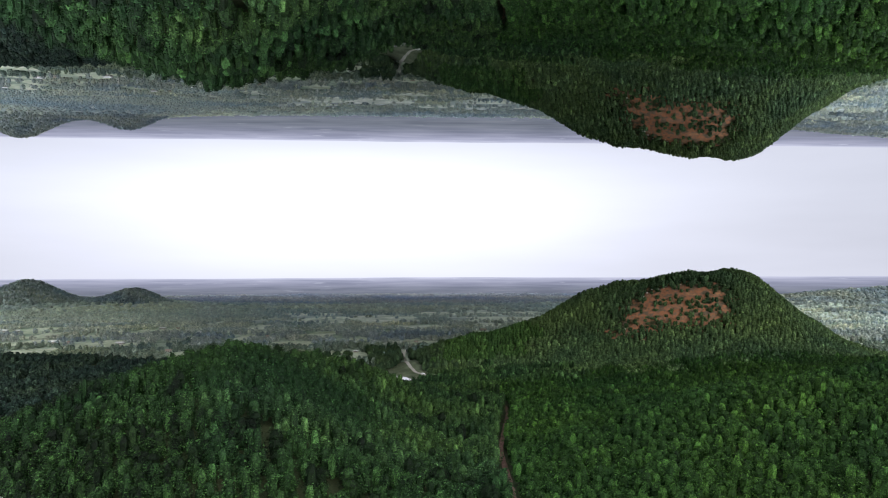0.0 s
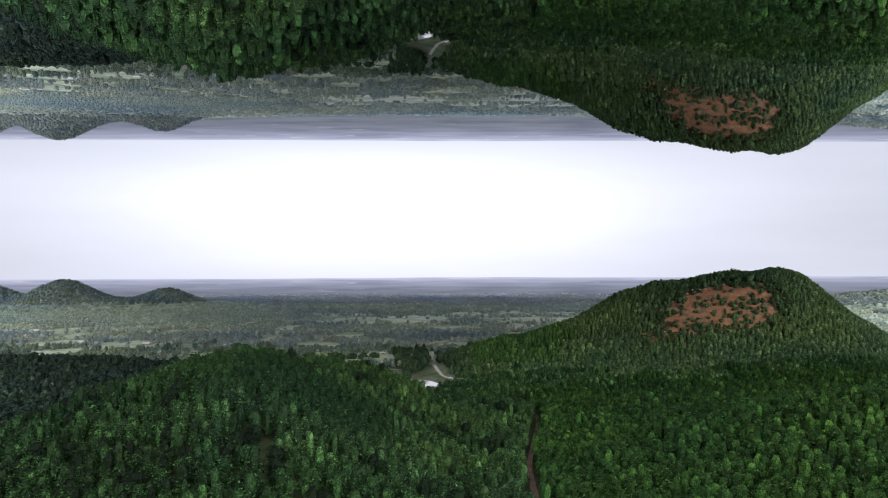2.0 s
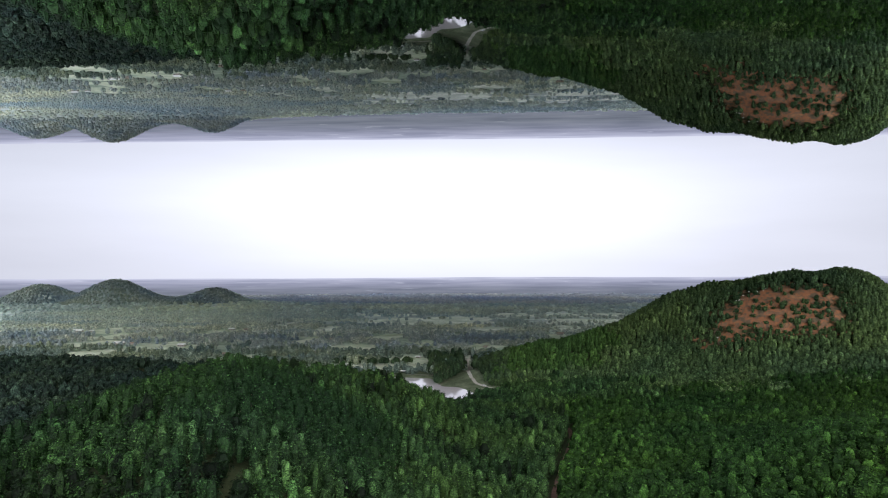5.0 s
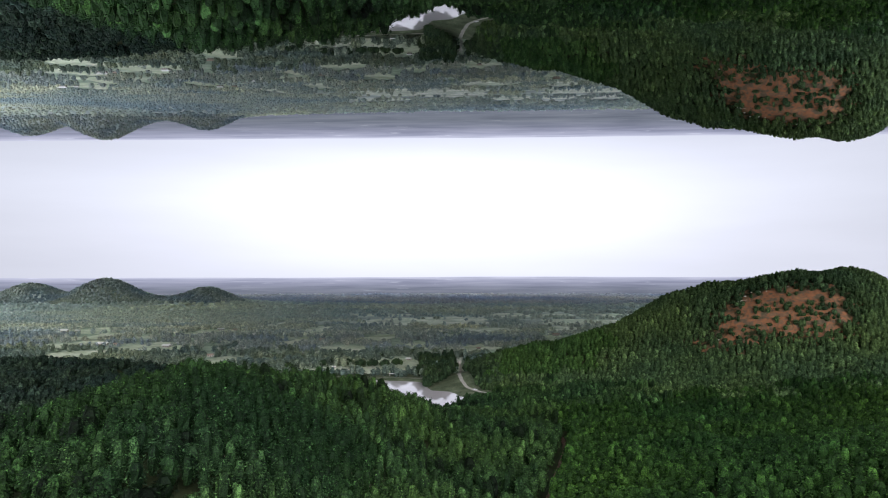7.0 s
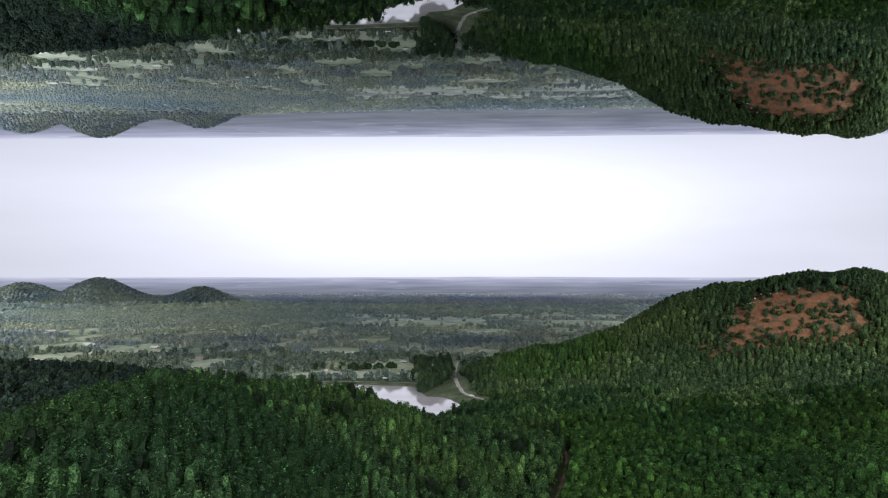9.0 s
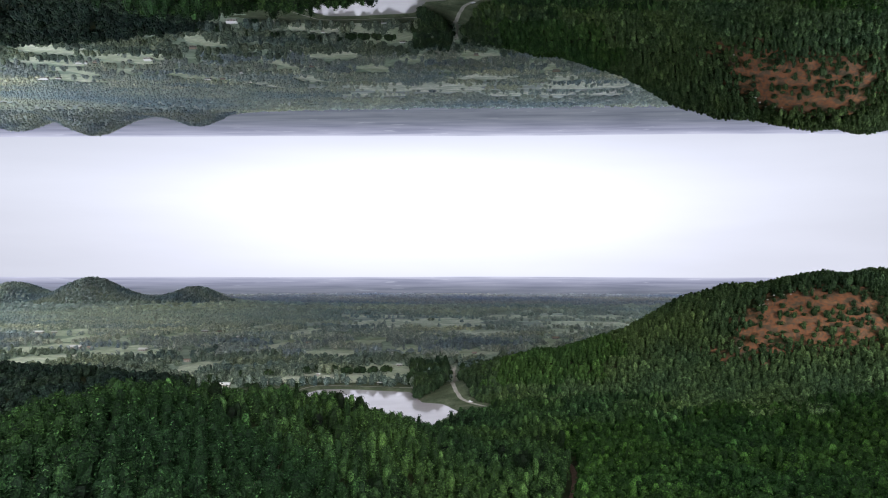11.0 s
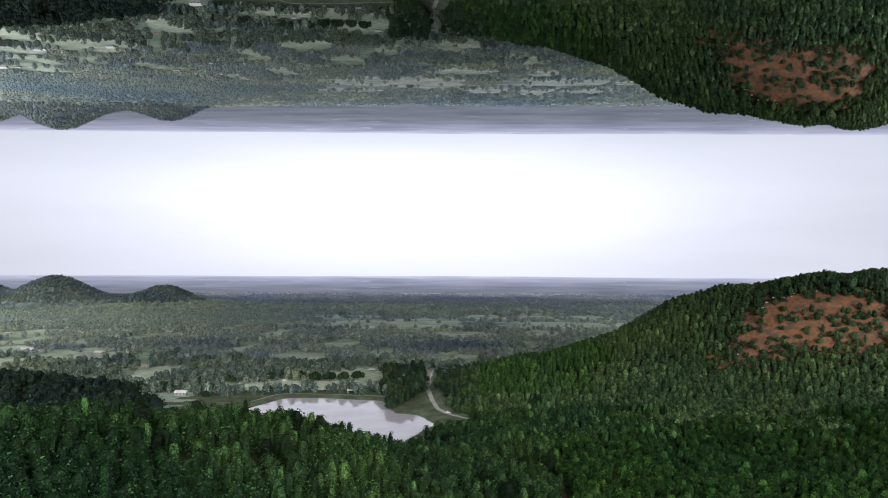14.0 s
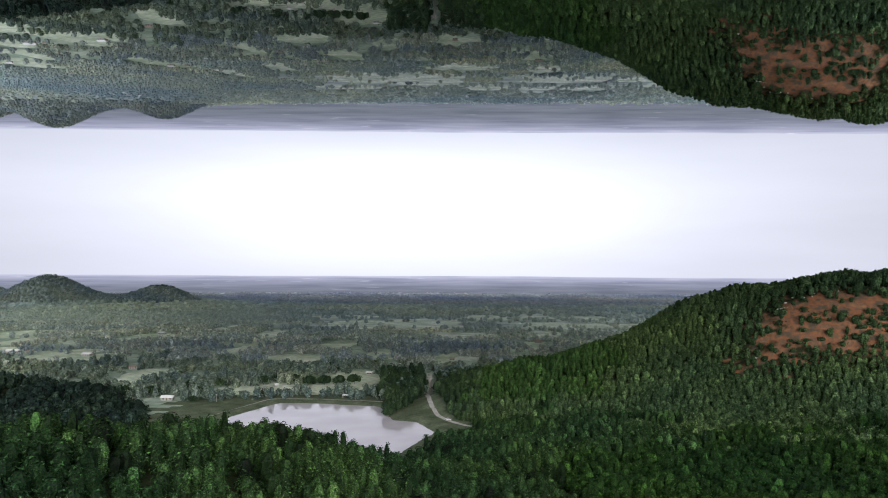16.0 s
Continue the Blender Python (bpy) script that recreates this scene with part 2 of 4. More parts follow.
k.bump(k.noise(0.6, 3.0), 0.03, 0.05)
M_WATER = k.m

# ---- land form ----
BUMPS = [  # height, x, y, half-widths, turn
    (49.2, -131, 435, 54, 81, 0.22), (27.3, -104, 560, 47, 69, 0.08), (5.2, -64, 566, 35, 56, 0.13),
    (19.8, -217, 385, 35, 74, -0.12), (23.3, 190, 437, 77, 52, -0.06), (53.0, 365, 426, 96, 166, -0.07),
    (8.0, 121, 549, 64, 57, 0.0), (73.6, 340, 942, 94, 115, -0.06), (46.7, 243, 882, 90, 52, -0.21),
    (38.2, 164, 921, 76, 36, 0.25), (46.0, 396, 994, 50, 76, -0.26), (22.3, 26, 904, 48, 35, -0.02),
    (5.0, 205, 742, 96, 41, -0.11), (17.5, -99, 330, 64, 41, 0.05), (6.0, 262, 850, 48, 34, 0.0),
    (15.5, 129, 338, 84, 72, 0.0), (8.0, -38, 555, 22, 40, 0.0), (6.0, 210, 640, 100, 88, 0.0),
]
FAR_BUMPS = [(70, -1474, 2614, 70, 110, 0.0), (45, -1132, 2718, 56, 95, 0.0), (62, -1756, 2600, 70, 110, 0.0),
             (33, -1420, 2660, 400, 170, 0.0), (112, 2050, 2540, 330, 260, 0.2), (38, 1420, 2700, 220, 210, 0.0), (20, 1350, 1890, 330, 170, -0.3)]
POND = [(-199, 812), (-196, 843), (-178, 905), (-146, 908), (-86, 898), (-74, 868), (-66, 840), (-46, 834), (-29, 797), (-38, 768), (-50, 716), (-92, 735), (-140, 765)]
BELT = [(-1000, 1010), (-640, 1015), (-500, 1000), (-430, 965), (-345, 935), (-310, 895), (-255, 830), (-250, 700), (-165, 640), (-300, 520), (-1000, 600)]
GULLY = [(31, 200), (31, 340), (33, 442), (49, 575), (50, 600), (46, 640)]
ROAD = [(-62, 1080), (-51, 985), (-50, 930), (-41, 876), (-33, 848), (-19, 826), (0, 810)]
PATCH = [(178, 846), (200, 822), (246, 812), (276, 803), (318, 806), (332, 850), (322, 872), (278, 880), (232, 880), (212, 866), (208, 846)]


def bumps(x, y, table):
    z = np.zeros_like(x, dtype=float)
    for a, cx, cy, sx, sy, th in table:
        c, s = math.cos(th), math.sin(th)
        u, v = (x - cx) * c + (y - cy) * s, -(x - cx) * s + (y - cy) * c
        z = z + a * np.exp(-0.5 * ((u / sx) ** 2 + (v / sy) ** 2))
    return z


def inside(x, y, poly):
    r = np.zeros(np.shape(x), bool)
    for (x0, y0), (x1, y1) in zip(poly, poly[1:] + poly[:1]):
        if y0 == y1:
            continue
        r ^= ((y0 > y) != (y1 > y)) & (x < (x1 - x0) * (y - y0) / (y1 - y0) + x0)
    return r


def edge_distance(x, y, line, closed=False):
    d = np.full(np.shape(x), 1e9)
    ends = line[1:] + (line[:1] if closed else [])
    for (x0, y0), (x1, y1) in zip(line, ends):
        dx, dy = x1 - x0, y1 - y0
        t = np.clip(((x - x0) * dx + (y - y0) * dy) / (dx * dx + dy * dy), 0, 1)
        d = np.minimum(d, np.hypot(x - x0 - t * dx, y - y0 - t * dy))
    return d


def waves(x, y, size, seed):
    """Smooth uneven field between about -1 and 1."""
    r = np.random.RandomState(seed)
    z = np.zeros_like(x, dtype=float)
    for i in range(14):
        a, f, p = r.uniform(0, 6.283), r.uniform(0.6, 2.2) / size, r.uniform(0, 6.283)
        z = z + np.sin((x * math.cos(a) + y * math.sin(a)) * f * 6.283 + p)
    return z / 4.2


def ground_height(x, y):
    x, y = np.asarray(x, float), np.asarray(y, float)
    z = bumps(x, y, BUMPS) + bumps(x, y, FAR_BUMPS) + 0.8 * waves(x, y, 160, 3)
    d = edge_distance(x, y, POND, True)
    d = np.where(inside(x, y, POND), -d, d)
    flat = np.clip((d - 4) / 40, 0, 1)
    z = z * flat + (1 - flat) * 0.5
    z = np.where(d < 0, np.maximum(-2.5, d * 0.25), z)
    bank = np.exp(-((d - 7) / 4.0) ** 2) * (y > 800)
    return z + 1.3 * bank


def link_mesh(name, verts, faces, mats, parent=None, smooth=False, slots=None):
    me = bpy.data.meshes.new(name)
    verts, faces = np.asarray(verts, np.float32), np.asarray(faces, np.int32)
    n, k_ = faces.shape
    me.vertices.add(len(verts))
    me.vertices.foreach_set("co", verts.ravel())
    me.loops.add(n * k_)
    me.loops.foreach_set("vertex_index", faces.ravel())
    me.polygons.add(n)
    me.polygons.foreach_set("loop_start", np.arange(0, n * k_, k_, dtype=np.int32))
    if slots is not None:
        me.polygons.foreach_set("material_index", np.asarray(slots, np.int32))
    for m in mats:
        me.materials.append(m)
    me.update(calc_edges=True)
    if smooth:
        me.shade_smooth()
    else:
        me.shade_flat()
    ob = new(name, me)
    ob.parent = parent
    return ob


def steps(*legs):
    out = [legs[0]]
    for stop, step in zip(legs[1::2], legs[2::2]):
        n = max(1, round((stop - out[-1]) / step))
        out += [out[-1] + (stop - out[-1]) * (i + 1) / n for i in range(n)]
    return np.array(out)


TWINS = []          # woods repeated overhead in part only
LOWER = []          # everything of the land, to be repeated upside down overhead

gx = steps(-4900, -2100, 150, -900, 40, -420, 40, 560, 7, 1200, 40, 4900, 150)
gy = steps(-1500, 150, 110, 1100, 7, 3000, 40, 4900, 120)
GX, GY = np.meshgrid(gx, gy)
GZ = ground_height(GX, GY)
nx, ny = len(gx), len(gy)
idx = np.arange(nx * ny).reshape(ny, nx)
quads = np.stack([idx[:-1, :-1], idx[:-1, 1:], idx[1:, 1:], idx[1:, :-1]], -1).reshape(-1, 4)
fx, fy = GX.ravel()[quads].mean(1), GY.ravel()[quads].mean(1)
wob = waves(fx, fy, 60, 8) * 9
slot = np.zeros(len(quads), int)                      # pasture
woods = (fy < 700 + wob) & (fx > -420) & (fx < 700) | (fx > 2 + wob * 0.5) & (fy < 1180) & (fy > 690) & (fx < 680) & (bumps(fx, fy, BUMPS) > 7)
woods |= inside(fx, fy, BELT)
slot[woods] = 1
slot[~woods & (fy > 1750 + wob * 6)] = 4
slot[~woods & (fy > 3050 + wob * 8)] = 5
BARE = edge_distance(GX, GY, PATCH, True)
BARE = np.clip(np.where(inside(GX, GY, PATCH), BARE, -BARE), -40, 40).ravel()      # metres inside the bare slope's edge
slot[(edge_distance(fx, fy, POND, True) < 75 + wob) & ~woods] = 3        # rough grass round the pond
slot[BARE[quads].max(1) > -30] = 2
GV = np.stack([GX, GY, GZ], -1).reshape(-1, 3)


def land(name, shown):
    """The land within the stretch shown."""
    used, back = np.unique(quads[shown], return_inverse=True)
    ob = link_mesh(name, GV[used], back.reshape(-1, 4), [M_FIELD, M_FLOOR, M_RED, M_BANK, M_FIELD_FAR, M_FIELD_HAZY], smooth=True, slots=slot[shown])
    ob.data.attributes.new("bare", "FLOAT", "POINT").data.foreach_set("value", BARE[used].astype(np.float32))
    return ob


# Widened past the view at the sides, to stop light leaking up from below.
ground = land("ground", (fy > -60) & (fx > np.minimum(-45 - 0.27 * (fy + 60), 200 - 1.25 * fy)) & (fx < np.maximum(45 + 0.46 * (fy + 60), 30 + 0.90 * fy)))
tagged(ground, "wide valley floor with wooded hills and a bare red slope", "ground", kind="structure")
LOWER.append(ground)


def ribbon(name, line, width, mat, lift, label, category):
    """A strip of track laid on the land."""
    pts = []
    for (x0, y0), (x1, y1) in zip(line, line[1:]):
        n = max(1, int(math.hypot(x1 - x0, y1 - y0) / 5))
        pts += [(x0 + (x1 - x0) * i / n, y0 + (y1 - y0) * i / n) for i in range(n)]
    pts.append(line[-1])
    p = np.array(pts)
    for _ in range(4):
        p[1:-1] = (p[:-2] + 2 * p[1:-1] + p[2:]) / 4
    t = np.gradient(p, axis=0)
    t /= np.linalg.norm(t, axis=1)[:, None]
    nrm = np.stack([-t[:, 1], t[:, 0]], 1)
    vs = []
    for o in (-0.5, -0.17, 0.17, 0.5):
        q = p + nrm * (o * width * (1 + 0.12 * np.sin(np.arange(len(p)) * 1.7 + o * 9)))[:, None]
        vs.append(np.c_[q, ground_height(q[:, 0], q[:, 1]) + lift * (1.0 if abs(o) < 0.4 else 0.55)])
    v = np.stack(vs, 1).reshape(-1, 3)
    f = [[i * 4 + j, i * 4 + j + 1, i * 4 + j + 5, i * 4 + j + 4] for i in range(len(p) - 1) for j in range(3)]
    ob = link_mesh(name, v, f, [mat], smooth=True)
    tagged(ob, label, category, kind="structure")
    LOWER.append(ob)
    return ob


ribbon("track", GULLY, 3.0, M_TRACK, 0.35, "rutted brown dirt track cut through the plantation", "track")
ribbon("road", ROAD, 3.4, M_GRAVEL, 0.3, "pale gravel road winding down to the pond", "road")
ribbon("dam_path", [(-213, 822), (-205, 850), (-188, 921), (-146, 923), (-80, 912)], 3.5, M_GRAVEL, 0.3, "narrow earth path on the pond's grassy bank", "path")

bm = bmesh.new()
bm.faces.new([bm.verts.new((x * 1.0, y * 1.0, -0.35)) for x, y in [(-214, 800), (-205, 850), (-184, 914), (-146, 917), (-78, 906), (-62, 868), (-56, 846), (-38, 842), (-18, 797), (-28, 764), (-44, 700), (-98, 722), (-150, 752)]])
me = bpy.data.meshes.new("pond_water")
bm.to_mesh(me)
me.materials.append(M_WATER)
water = new("water", me)
tagged(water, "still silty farm pond reflecting the pale sky", "pond", kind="structure")
LOWER.append(water)

# pale mown fields on the plain: centre, half-lengths, turn
FIELDS = [(-614, 1515, 34, 96, 0.1), (-575, 1572, 22, 89, 0.1), (-366, 1345, 22, 93, 0.0), (-512, 1190, 16, 74, 0.2), (-579, 1230, 38, 100, 0.1), (-610, 1106, 42, 80, 0.1),
          (-369, 1055, 28, 66, 0.1), (-141, 1040, 36, 80, 0.0), (-190, 962, 60, 22, 0.05), (-244, 1429, 34, 81, -0.1), (-543, 1753, 26, 130, 0.0), (-215, 1941, 170, 190, 0.03), (-56, 1253, 14, 86, 0.0),
          (68, 1458, 24, 72, 0.0), (160, 1936, 110, 131, 0.0), (-22, 2240, 66, 110, 0.0), (110, 2230, 52, 110, 0.0), (243, 2250, 80, 100, 0.1), (330, 1950, 50, 90, 0.0), (-60, 1640, 70, 80, 0.0),
          (-410, 1640, 30, 90, 0.1), (-760, 1420, 40, 90, 0.1), (-860, 1560, 60, 100, 0.1), (-250, 1215, 40, 62, 0.1), (-390, 2210, 90, 90, 0.0), (420, 2120, 60, 80, 0.0), (100, 1690, 36, 80, 0.0), (-700, 1260, 36, 80, 0.0), (-150, 1290, 22, 60, 0.1)]


def in_field(x, y):
    r = np.zeros(np.shape(x), bool)
    for i, (cx, cy, lx, ly, th) in enumerate(FIELDS):
        u, v_ = (x - cx) * math.cos(th) + (y - cy) * math.sin(th), -(x - cx) * math.sin(th) + (y - cy) * math.cos(th)
        r |= (np.abs(u / lx) ** 3 + np.abs(v_ / ly) ** 3) < 0.92 + 0.45 * waves(x, y, 45, 80)
    return r


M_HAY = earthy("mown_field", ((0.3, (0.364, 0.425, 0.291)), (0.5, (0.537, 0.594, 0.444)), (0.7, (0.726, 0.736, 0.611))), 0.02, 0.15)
# Far copy of the mown field, colour raised to make up for weak light.
M_HAY_FAR = earthy("far_field_lightened", ((0.3, (0.544, 0.597, 0.501)), (0.5, (0.786, 0.816, 0.704)), (0.7, (1.03, 1.02, 0.94))), 0.02, 0.15)
for i, (cx, cy, lx, ly, th) in enumerate(FIELDS):
    rr = np.linspace(0, 1, 7)[1:]
    aa = np.linspace(0, 2 * math.pi, 49)[:-1]
    ca, sa = np.cos(aa), np.sin(aa)
    lx, ly = lx * 0.92, ly * 0.95
    shape = 1 / (np.abs(ca) ** 3 + np.abs(sa) ** 3) ** (1 / 3) * (1 + 0.10 * np.sin(aa * 3 + i) + 0.06 * np.sin(aa * 7 + i * 2))
    U = np.concatenate([[0], (rr[:, None] * (ca * shape)[None] * lx).ravel()])
    V_ = np.concatenate([[0], (rr[:, None] * (sa * shape)[None] * ly).ravel()])
    fxs, fys = cx + U * math.cos(th) - V_ * math.sin(th), cy + U * math.sin(th) + V_ * math.cos(th)
    tris = [[0, 1 + j, 1 + (j + 1) % 48] for j in range(48)]
    for q in range(5):
        for j in range(48):
            a0, a1 = 1 + q * 48 + j, 1 + q * 48 + (j + 1) % 48
            tris += [[a0, a0 + 48, a1 + 48], [a0, a1 + 48, a1]]
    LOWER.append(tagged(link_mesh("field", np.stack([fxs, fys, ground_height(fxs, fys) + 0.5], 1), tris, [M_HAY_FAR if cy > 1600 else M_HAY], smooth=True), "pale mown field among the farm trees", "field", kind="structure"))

# farm buildings: place, width, depth, height, turn, roof
HOUSES = [(-278, 909, 10, 6, 2.6, 8, 0), (-205, 992, 3.5, 3, 2.2, 20, 0), (-131, 1098, 6, 4, 2.4, -12, 0), (-662, 1258, 16, 8, 3.0, 12, 0), (-640, 1262, 8, 6, 2.6, 12, 1), (-538, 1230, 12, 7, 2.8, -8, 0),
          (-413, 1112, 9, 6, 2.6, 15, 1), (-604, 1591, 12, 8, 2.8, 5, 0), (-575, 1596, 8, 6, 2.6, 5, 1), (-291, 1153, 6, 4, 2.4, 0, 0), (219, 2155, 16, 9, 3.2, 10, 0), (-905, 1520, 18, 9, 3.2, 8, 0), (-880, 1530, 9, 6, 2.8, 8, 0),
          (79, 1505, 12, 7, 2.8, -15, 2), (-47, 1240, 6, 5, 2.6, 0, 1), (-330, 1380, 9, 6, 2.6, 20, 1), (60, 1820, 10, 7, 2.8, 0, 0), (-480, 1460, 12, 7, 2.8, -10, 0)]

# ---- woods ----
def jitter_grid(x0, x1, y0, y1, gap, seed):
    r = np.random.RandomState(seed)
    xs, ys = np.arange(x0, x1, gap), np.arange(y0, y1, gap)
    X, Y = np.meshgrid(xs, ys)
    X = X + (np.arange(len(ys)) % 2)[:, None] * gap * 0.5
    X = X.ravel() + r.uniform(-0.36, 0.36, X.size) * gap
    Y = Y.ravel() + r.uniform(-0.36, 0.36, Y.size) * gap
    return X, Y


def crown_arrays(base, height, radius, leaves, size, seed, low=0.28, core=4, mass=1.0, full=False, cone=False):
    """Crowns of many leaf sprays round a rough inner mass. base: n x 3; height, radius: n. Returns vertices and triangles."""
    r = np.random.RandomState(seed)
    n = len(base)
    m = n * leaves
    tree = np.repeat(np.arange(n), leaves)
    u = r.uniform(0.0, 1.0, m) ** 0.8
    a = r.uniform(0, 6.283, m)
    lobe = 1 + 0.28 * np.sin(a * 2 + tree * 2.4) + 0.20 * np.sin(a * 3 + u * 11 + tree * 1.3)
    prof = np.sin(np.pi * (u * (0.70 if full else 0.76) + (0.22 if full else 0.17))) ** (0.55 if full else 0.8)
    rad = radius[tree] * prof * lobe * (r.uniform(0.85, 1.15, m) if full else r.uniform(0.45, 1.14, m))
    if cone:        # tall rounded crown of leaf clumps
        k_ = max(4, leaves // 5)
        clump = tree * k_ + np.tile(np.arange(leaves) % k_, n)
        u = np.clip((r.uniform(0.0, 1.0, n * k_) ** 0.75)[clump] + r.normal(0, 0.07, m), 0, 1)
        a = r.uniform(0, 6.283, n * k_)[clump] + r.normal(0, 0.33, m)
        prof = np.sqrt(np.clip(1 - ((u - 0.48) / 0.57) ** 2, 0.02, 1))
        rad = radius[tree] * prof * r.uniform(0.82, 1.14, n * k_)[clump] * r.uniform(0.88, 1.14, m)
    zz = height[tree] * (low + (1 - low) * u)
    pos = base[tree] + np.stack([np.cos(a) * rad, np.sin(a) * rad, zz], 1)
    out = np.stack([np.cos(a), np.sin(a), (0.85 if cone else 0.25) + 1.5 * (u - 0.2)], 1) + r.normal(0, 0.5, (m, 3))
    out /= np.linalg.norm(out, axis=1)[:, None]
    side = np.cross(out, r.normal(0, 1, (m, 3)))
    side /= np.linalg.norm(side, axis=1)[:, None] + 1e-9
    other = np.cross(out, side)
    s = size * r.uniform(0.55, 1.3, m) * (radius[tree] / radius.mean()) ** 0.5
    A, B = side * s[:, None], other * (s * r.uniform(0.7, 1.1, m))[:, None]
    dip = out * (s * r.uniform(0.0, 0.5, m))[:, None]
    V = np.stack([pos - A * 0.9 - dip, pos + B, pos + A - B * 0.5], 1).reshape(-1, 3)
    Fq = np.arange(m * 3).reshape(-1, 3)
    if full:
        rings = ((low, 0.55), (low + (1 - low) * 0.35, 0.92), (low + (1 - low) * 0.72, 0.78), (0.97, 0.30))
    elif cone:
        rings = ((low, 0.45), (low + (1 - low) * 0.32, 0.84), (low + (1 - low) * 0.72, 0.80), (0.95, 0.42))
    else:
        rings = ((low * 0.9, 0.15), (low + (1 - low) * 0.42, 0.70), (0.93, 0.20))
    cv = []
    for zf, rf in rings:
        for j in range(core):
            ang = 6.283 * j / core + r.uniform(-0.3, 0.3, n) + zf
            rr = radius * rf * mass * r.uniform(0.8, 1.15, n)
            cv.append(base + np.stack([np.cos(ang) * rr, np.sin(ang) * rr, height * zf], 1))
    C = np.stack(cv, 1).reshape(-1, 3)
    cf = []
    for k_ in range(len(rings) - 1):
        for j in range(core):
            a0, a1 = k_ * core + j, k_ * core + (j + 1) % core
            cf += [[a0, a1, a1 + core], [a0, a1 + core, a0 + core]]
    step = len(rings) * core
    CF = (np.arange(n)[:, None, None] * step + np.array(cf)[None]).reshape(-1, 3) + len(V)
    return np.concatenate([V, C]), np.concatenate([Fq, CF]), np.concatenate([np.zeros(len(Fq), int), np.ones(len(CF), int)])


def wood(name, X, Y, h0, h1, r0, r1, leaves, size, mat, seed, label, low=0.38, mass=0.6, full=False, cone=False, sides=5):
    r = np.random.RandomState(seed + 100)
    base = np.stack([X, Y, ground_height(X, Y)], 1)
    n = len(X)
    tall = 1 + 0.18 * waves(X, Y, 70, seed)
    v, f, sl = crown_arrays(base, r.uniform(h0, h1, n) * tall, r.uniform(r0, r1, n), leaves, size, seed, low, sides, mass, full, cone)
    ob = link_mesh(name, v, f, [mat, mat], slots=sl)
    tagged(ob, label, "trees", kind="stuff")
    shown = (97 - base[:, 2]) < 0.205 * Y        # the stretch that is repeated overhead
    if shown.sum() > 0.85 * n:
        LOWER.append(ob)
    elif shown.any():
        v, f, sl = crown_arrays(base[shown], r.uniform(h0, h1, n)[shown] * tall[shown], r.uniform(r0, r1, n)[shown], max(8, int(leaves * 0.75)), size * 1.15, seed, low, sides, mass, full, cone)
        twin = link_mesh("overhead_" + name, v, f, [mat, mat], slots=sl)
        TWINS.append(tagged(twin, "upside-down overhead: " + label, "trees", kind="stuff"))
    return ob


def clear_of(X, Y):
    """Not on tracks, roads, water or bare slope."""
    ok = ~inside(X, Y, POND) & (edge_distance(X, Y, POND, True) > np.where(Y > 795, 14, 3))
    ok &= (edge_distance(X, Y, GULLY) > 3.1) & (edge_distance(X, Y, ROAD) > 6)
    ok &= ~inside(X, Y, [(-46, 762), (-14, 748), (0, 790), (-4, 812), (-16, 828), (-34, 850)])
    ok &= ~inside(X, Y, [(-80, 742), (-78, 694), (-34, 680), (-26, 722), (-44, 742)])
    for hx, hy, hw, hd, hh, turn, roof in HOUSES:       # yards open towards the pond's side
        ok &= (np.abs(X - hx) > hw * 0.5 + 5) | (np.abs(Y - hy + 14) > 26)
    return ok


def gully_x(Y):
    return np.interp(Y, [p[1] for p in GULLY], [p[0] for p in GULLY])


HERO = (-160, -40, 385, 480)         # stretch of the near hill whose trees are built one by one
X, Y = jitter_grid(-300, 60, 205, 735, 5.9, 11)
hill_side = clear_of(X, Y) & (X < gully_x(Y)) & ~((X < -150) & (Y > 560 + (X + 300) * 0.6)) & (X > -285 + waves(X, Y, 50, 2) * 8) & (X > 48 - 0.80 * Y)
hero = hill_side & (X > HERO[0]) & (X < HERO[1]) & (Y > HERO[2]) & (Y < HERO[3])
old = waves(X, Y, 45, 21) > 0.72        # pockets of older dark trees
keep = hill_side & ~hero & ~old
fore = Y < 335
wood("front_teak_wood", X[keep & fore], Y[keep & fore], 9.5, 14.5, 2.3, 3.4, 190, 0.58, M_TEAK, 30, "dense green teak plantation at the hill's foot", 0.2, 0.82, cone=True)
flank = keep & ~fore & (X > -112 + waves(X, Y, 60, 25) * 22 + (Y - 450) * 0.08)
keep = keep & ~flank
# Shade of the hill's left side is put into the leaf colour here.
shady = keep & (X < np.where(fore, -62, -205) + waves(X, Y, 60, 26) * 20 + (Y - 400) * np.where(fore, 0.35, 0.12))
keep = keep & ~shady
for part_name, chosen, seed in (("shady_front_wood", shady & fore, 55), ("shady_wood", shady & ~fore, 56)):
    wood(part_name, X[chosen], Y[chosen], 9.5, 15.0, 2.3, 3.4, 150, 0.6, M_OLD_SHADED, seed, "teak on the hill's far flank, darkened for shade", 0.2, 0.82, cone=True)
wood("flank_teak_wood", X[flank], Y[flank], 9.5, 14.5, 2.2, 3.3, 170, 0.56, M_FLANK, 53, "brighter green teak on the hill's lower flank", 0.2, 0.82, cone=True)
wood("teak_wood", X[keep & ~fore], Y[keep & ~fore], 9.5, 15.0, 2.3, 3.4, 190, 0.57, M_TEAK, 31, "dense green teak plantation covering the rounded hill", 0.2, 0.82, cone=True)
dark_pts = hill_side & ~hero & old & (np.arange(len(X)) % 2 == 0)
wood("old_wood", X[dark_pts], Y[dark_pts], 10, 15, 3.4, 4.8, 170, 0.6, M_OLD_SHADED, 32, "darker old broadleaf trees among the plantation", 0.15, 0.82, cone=True)
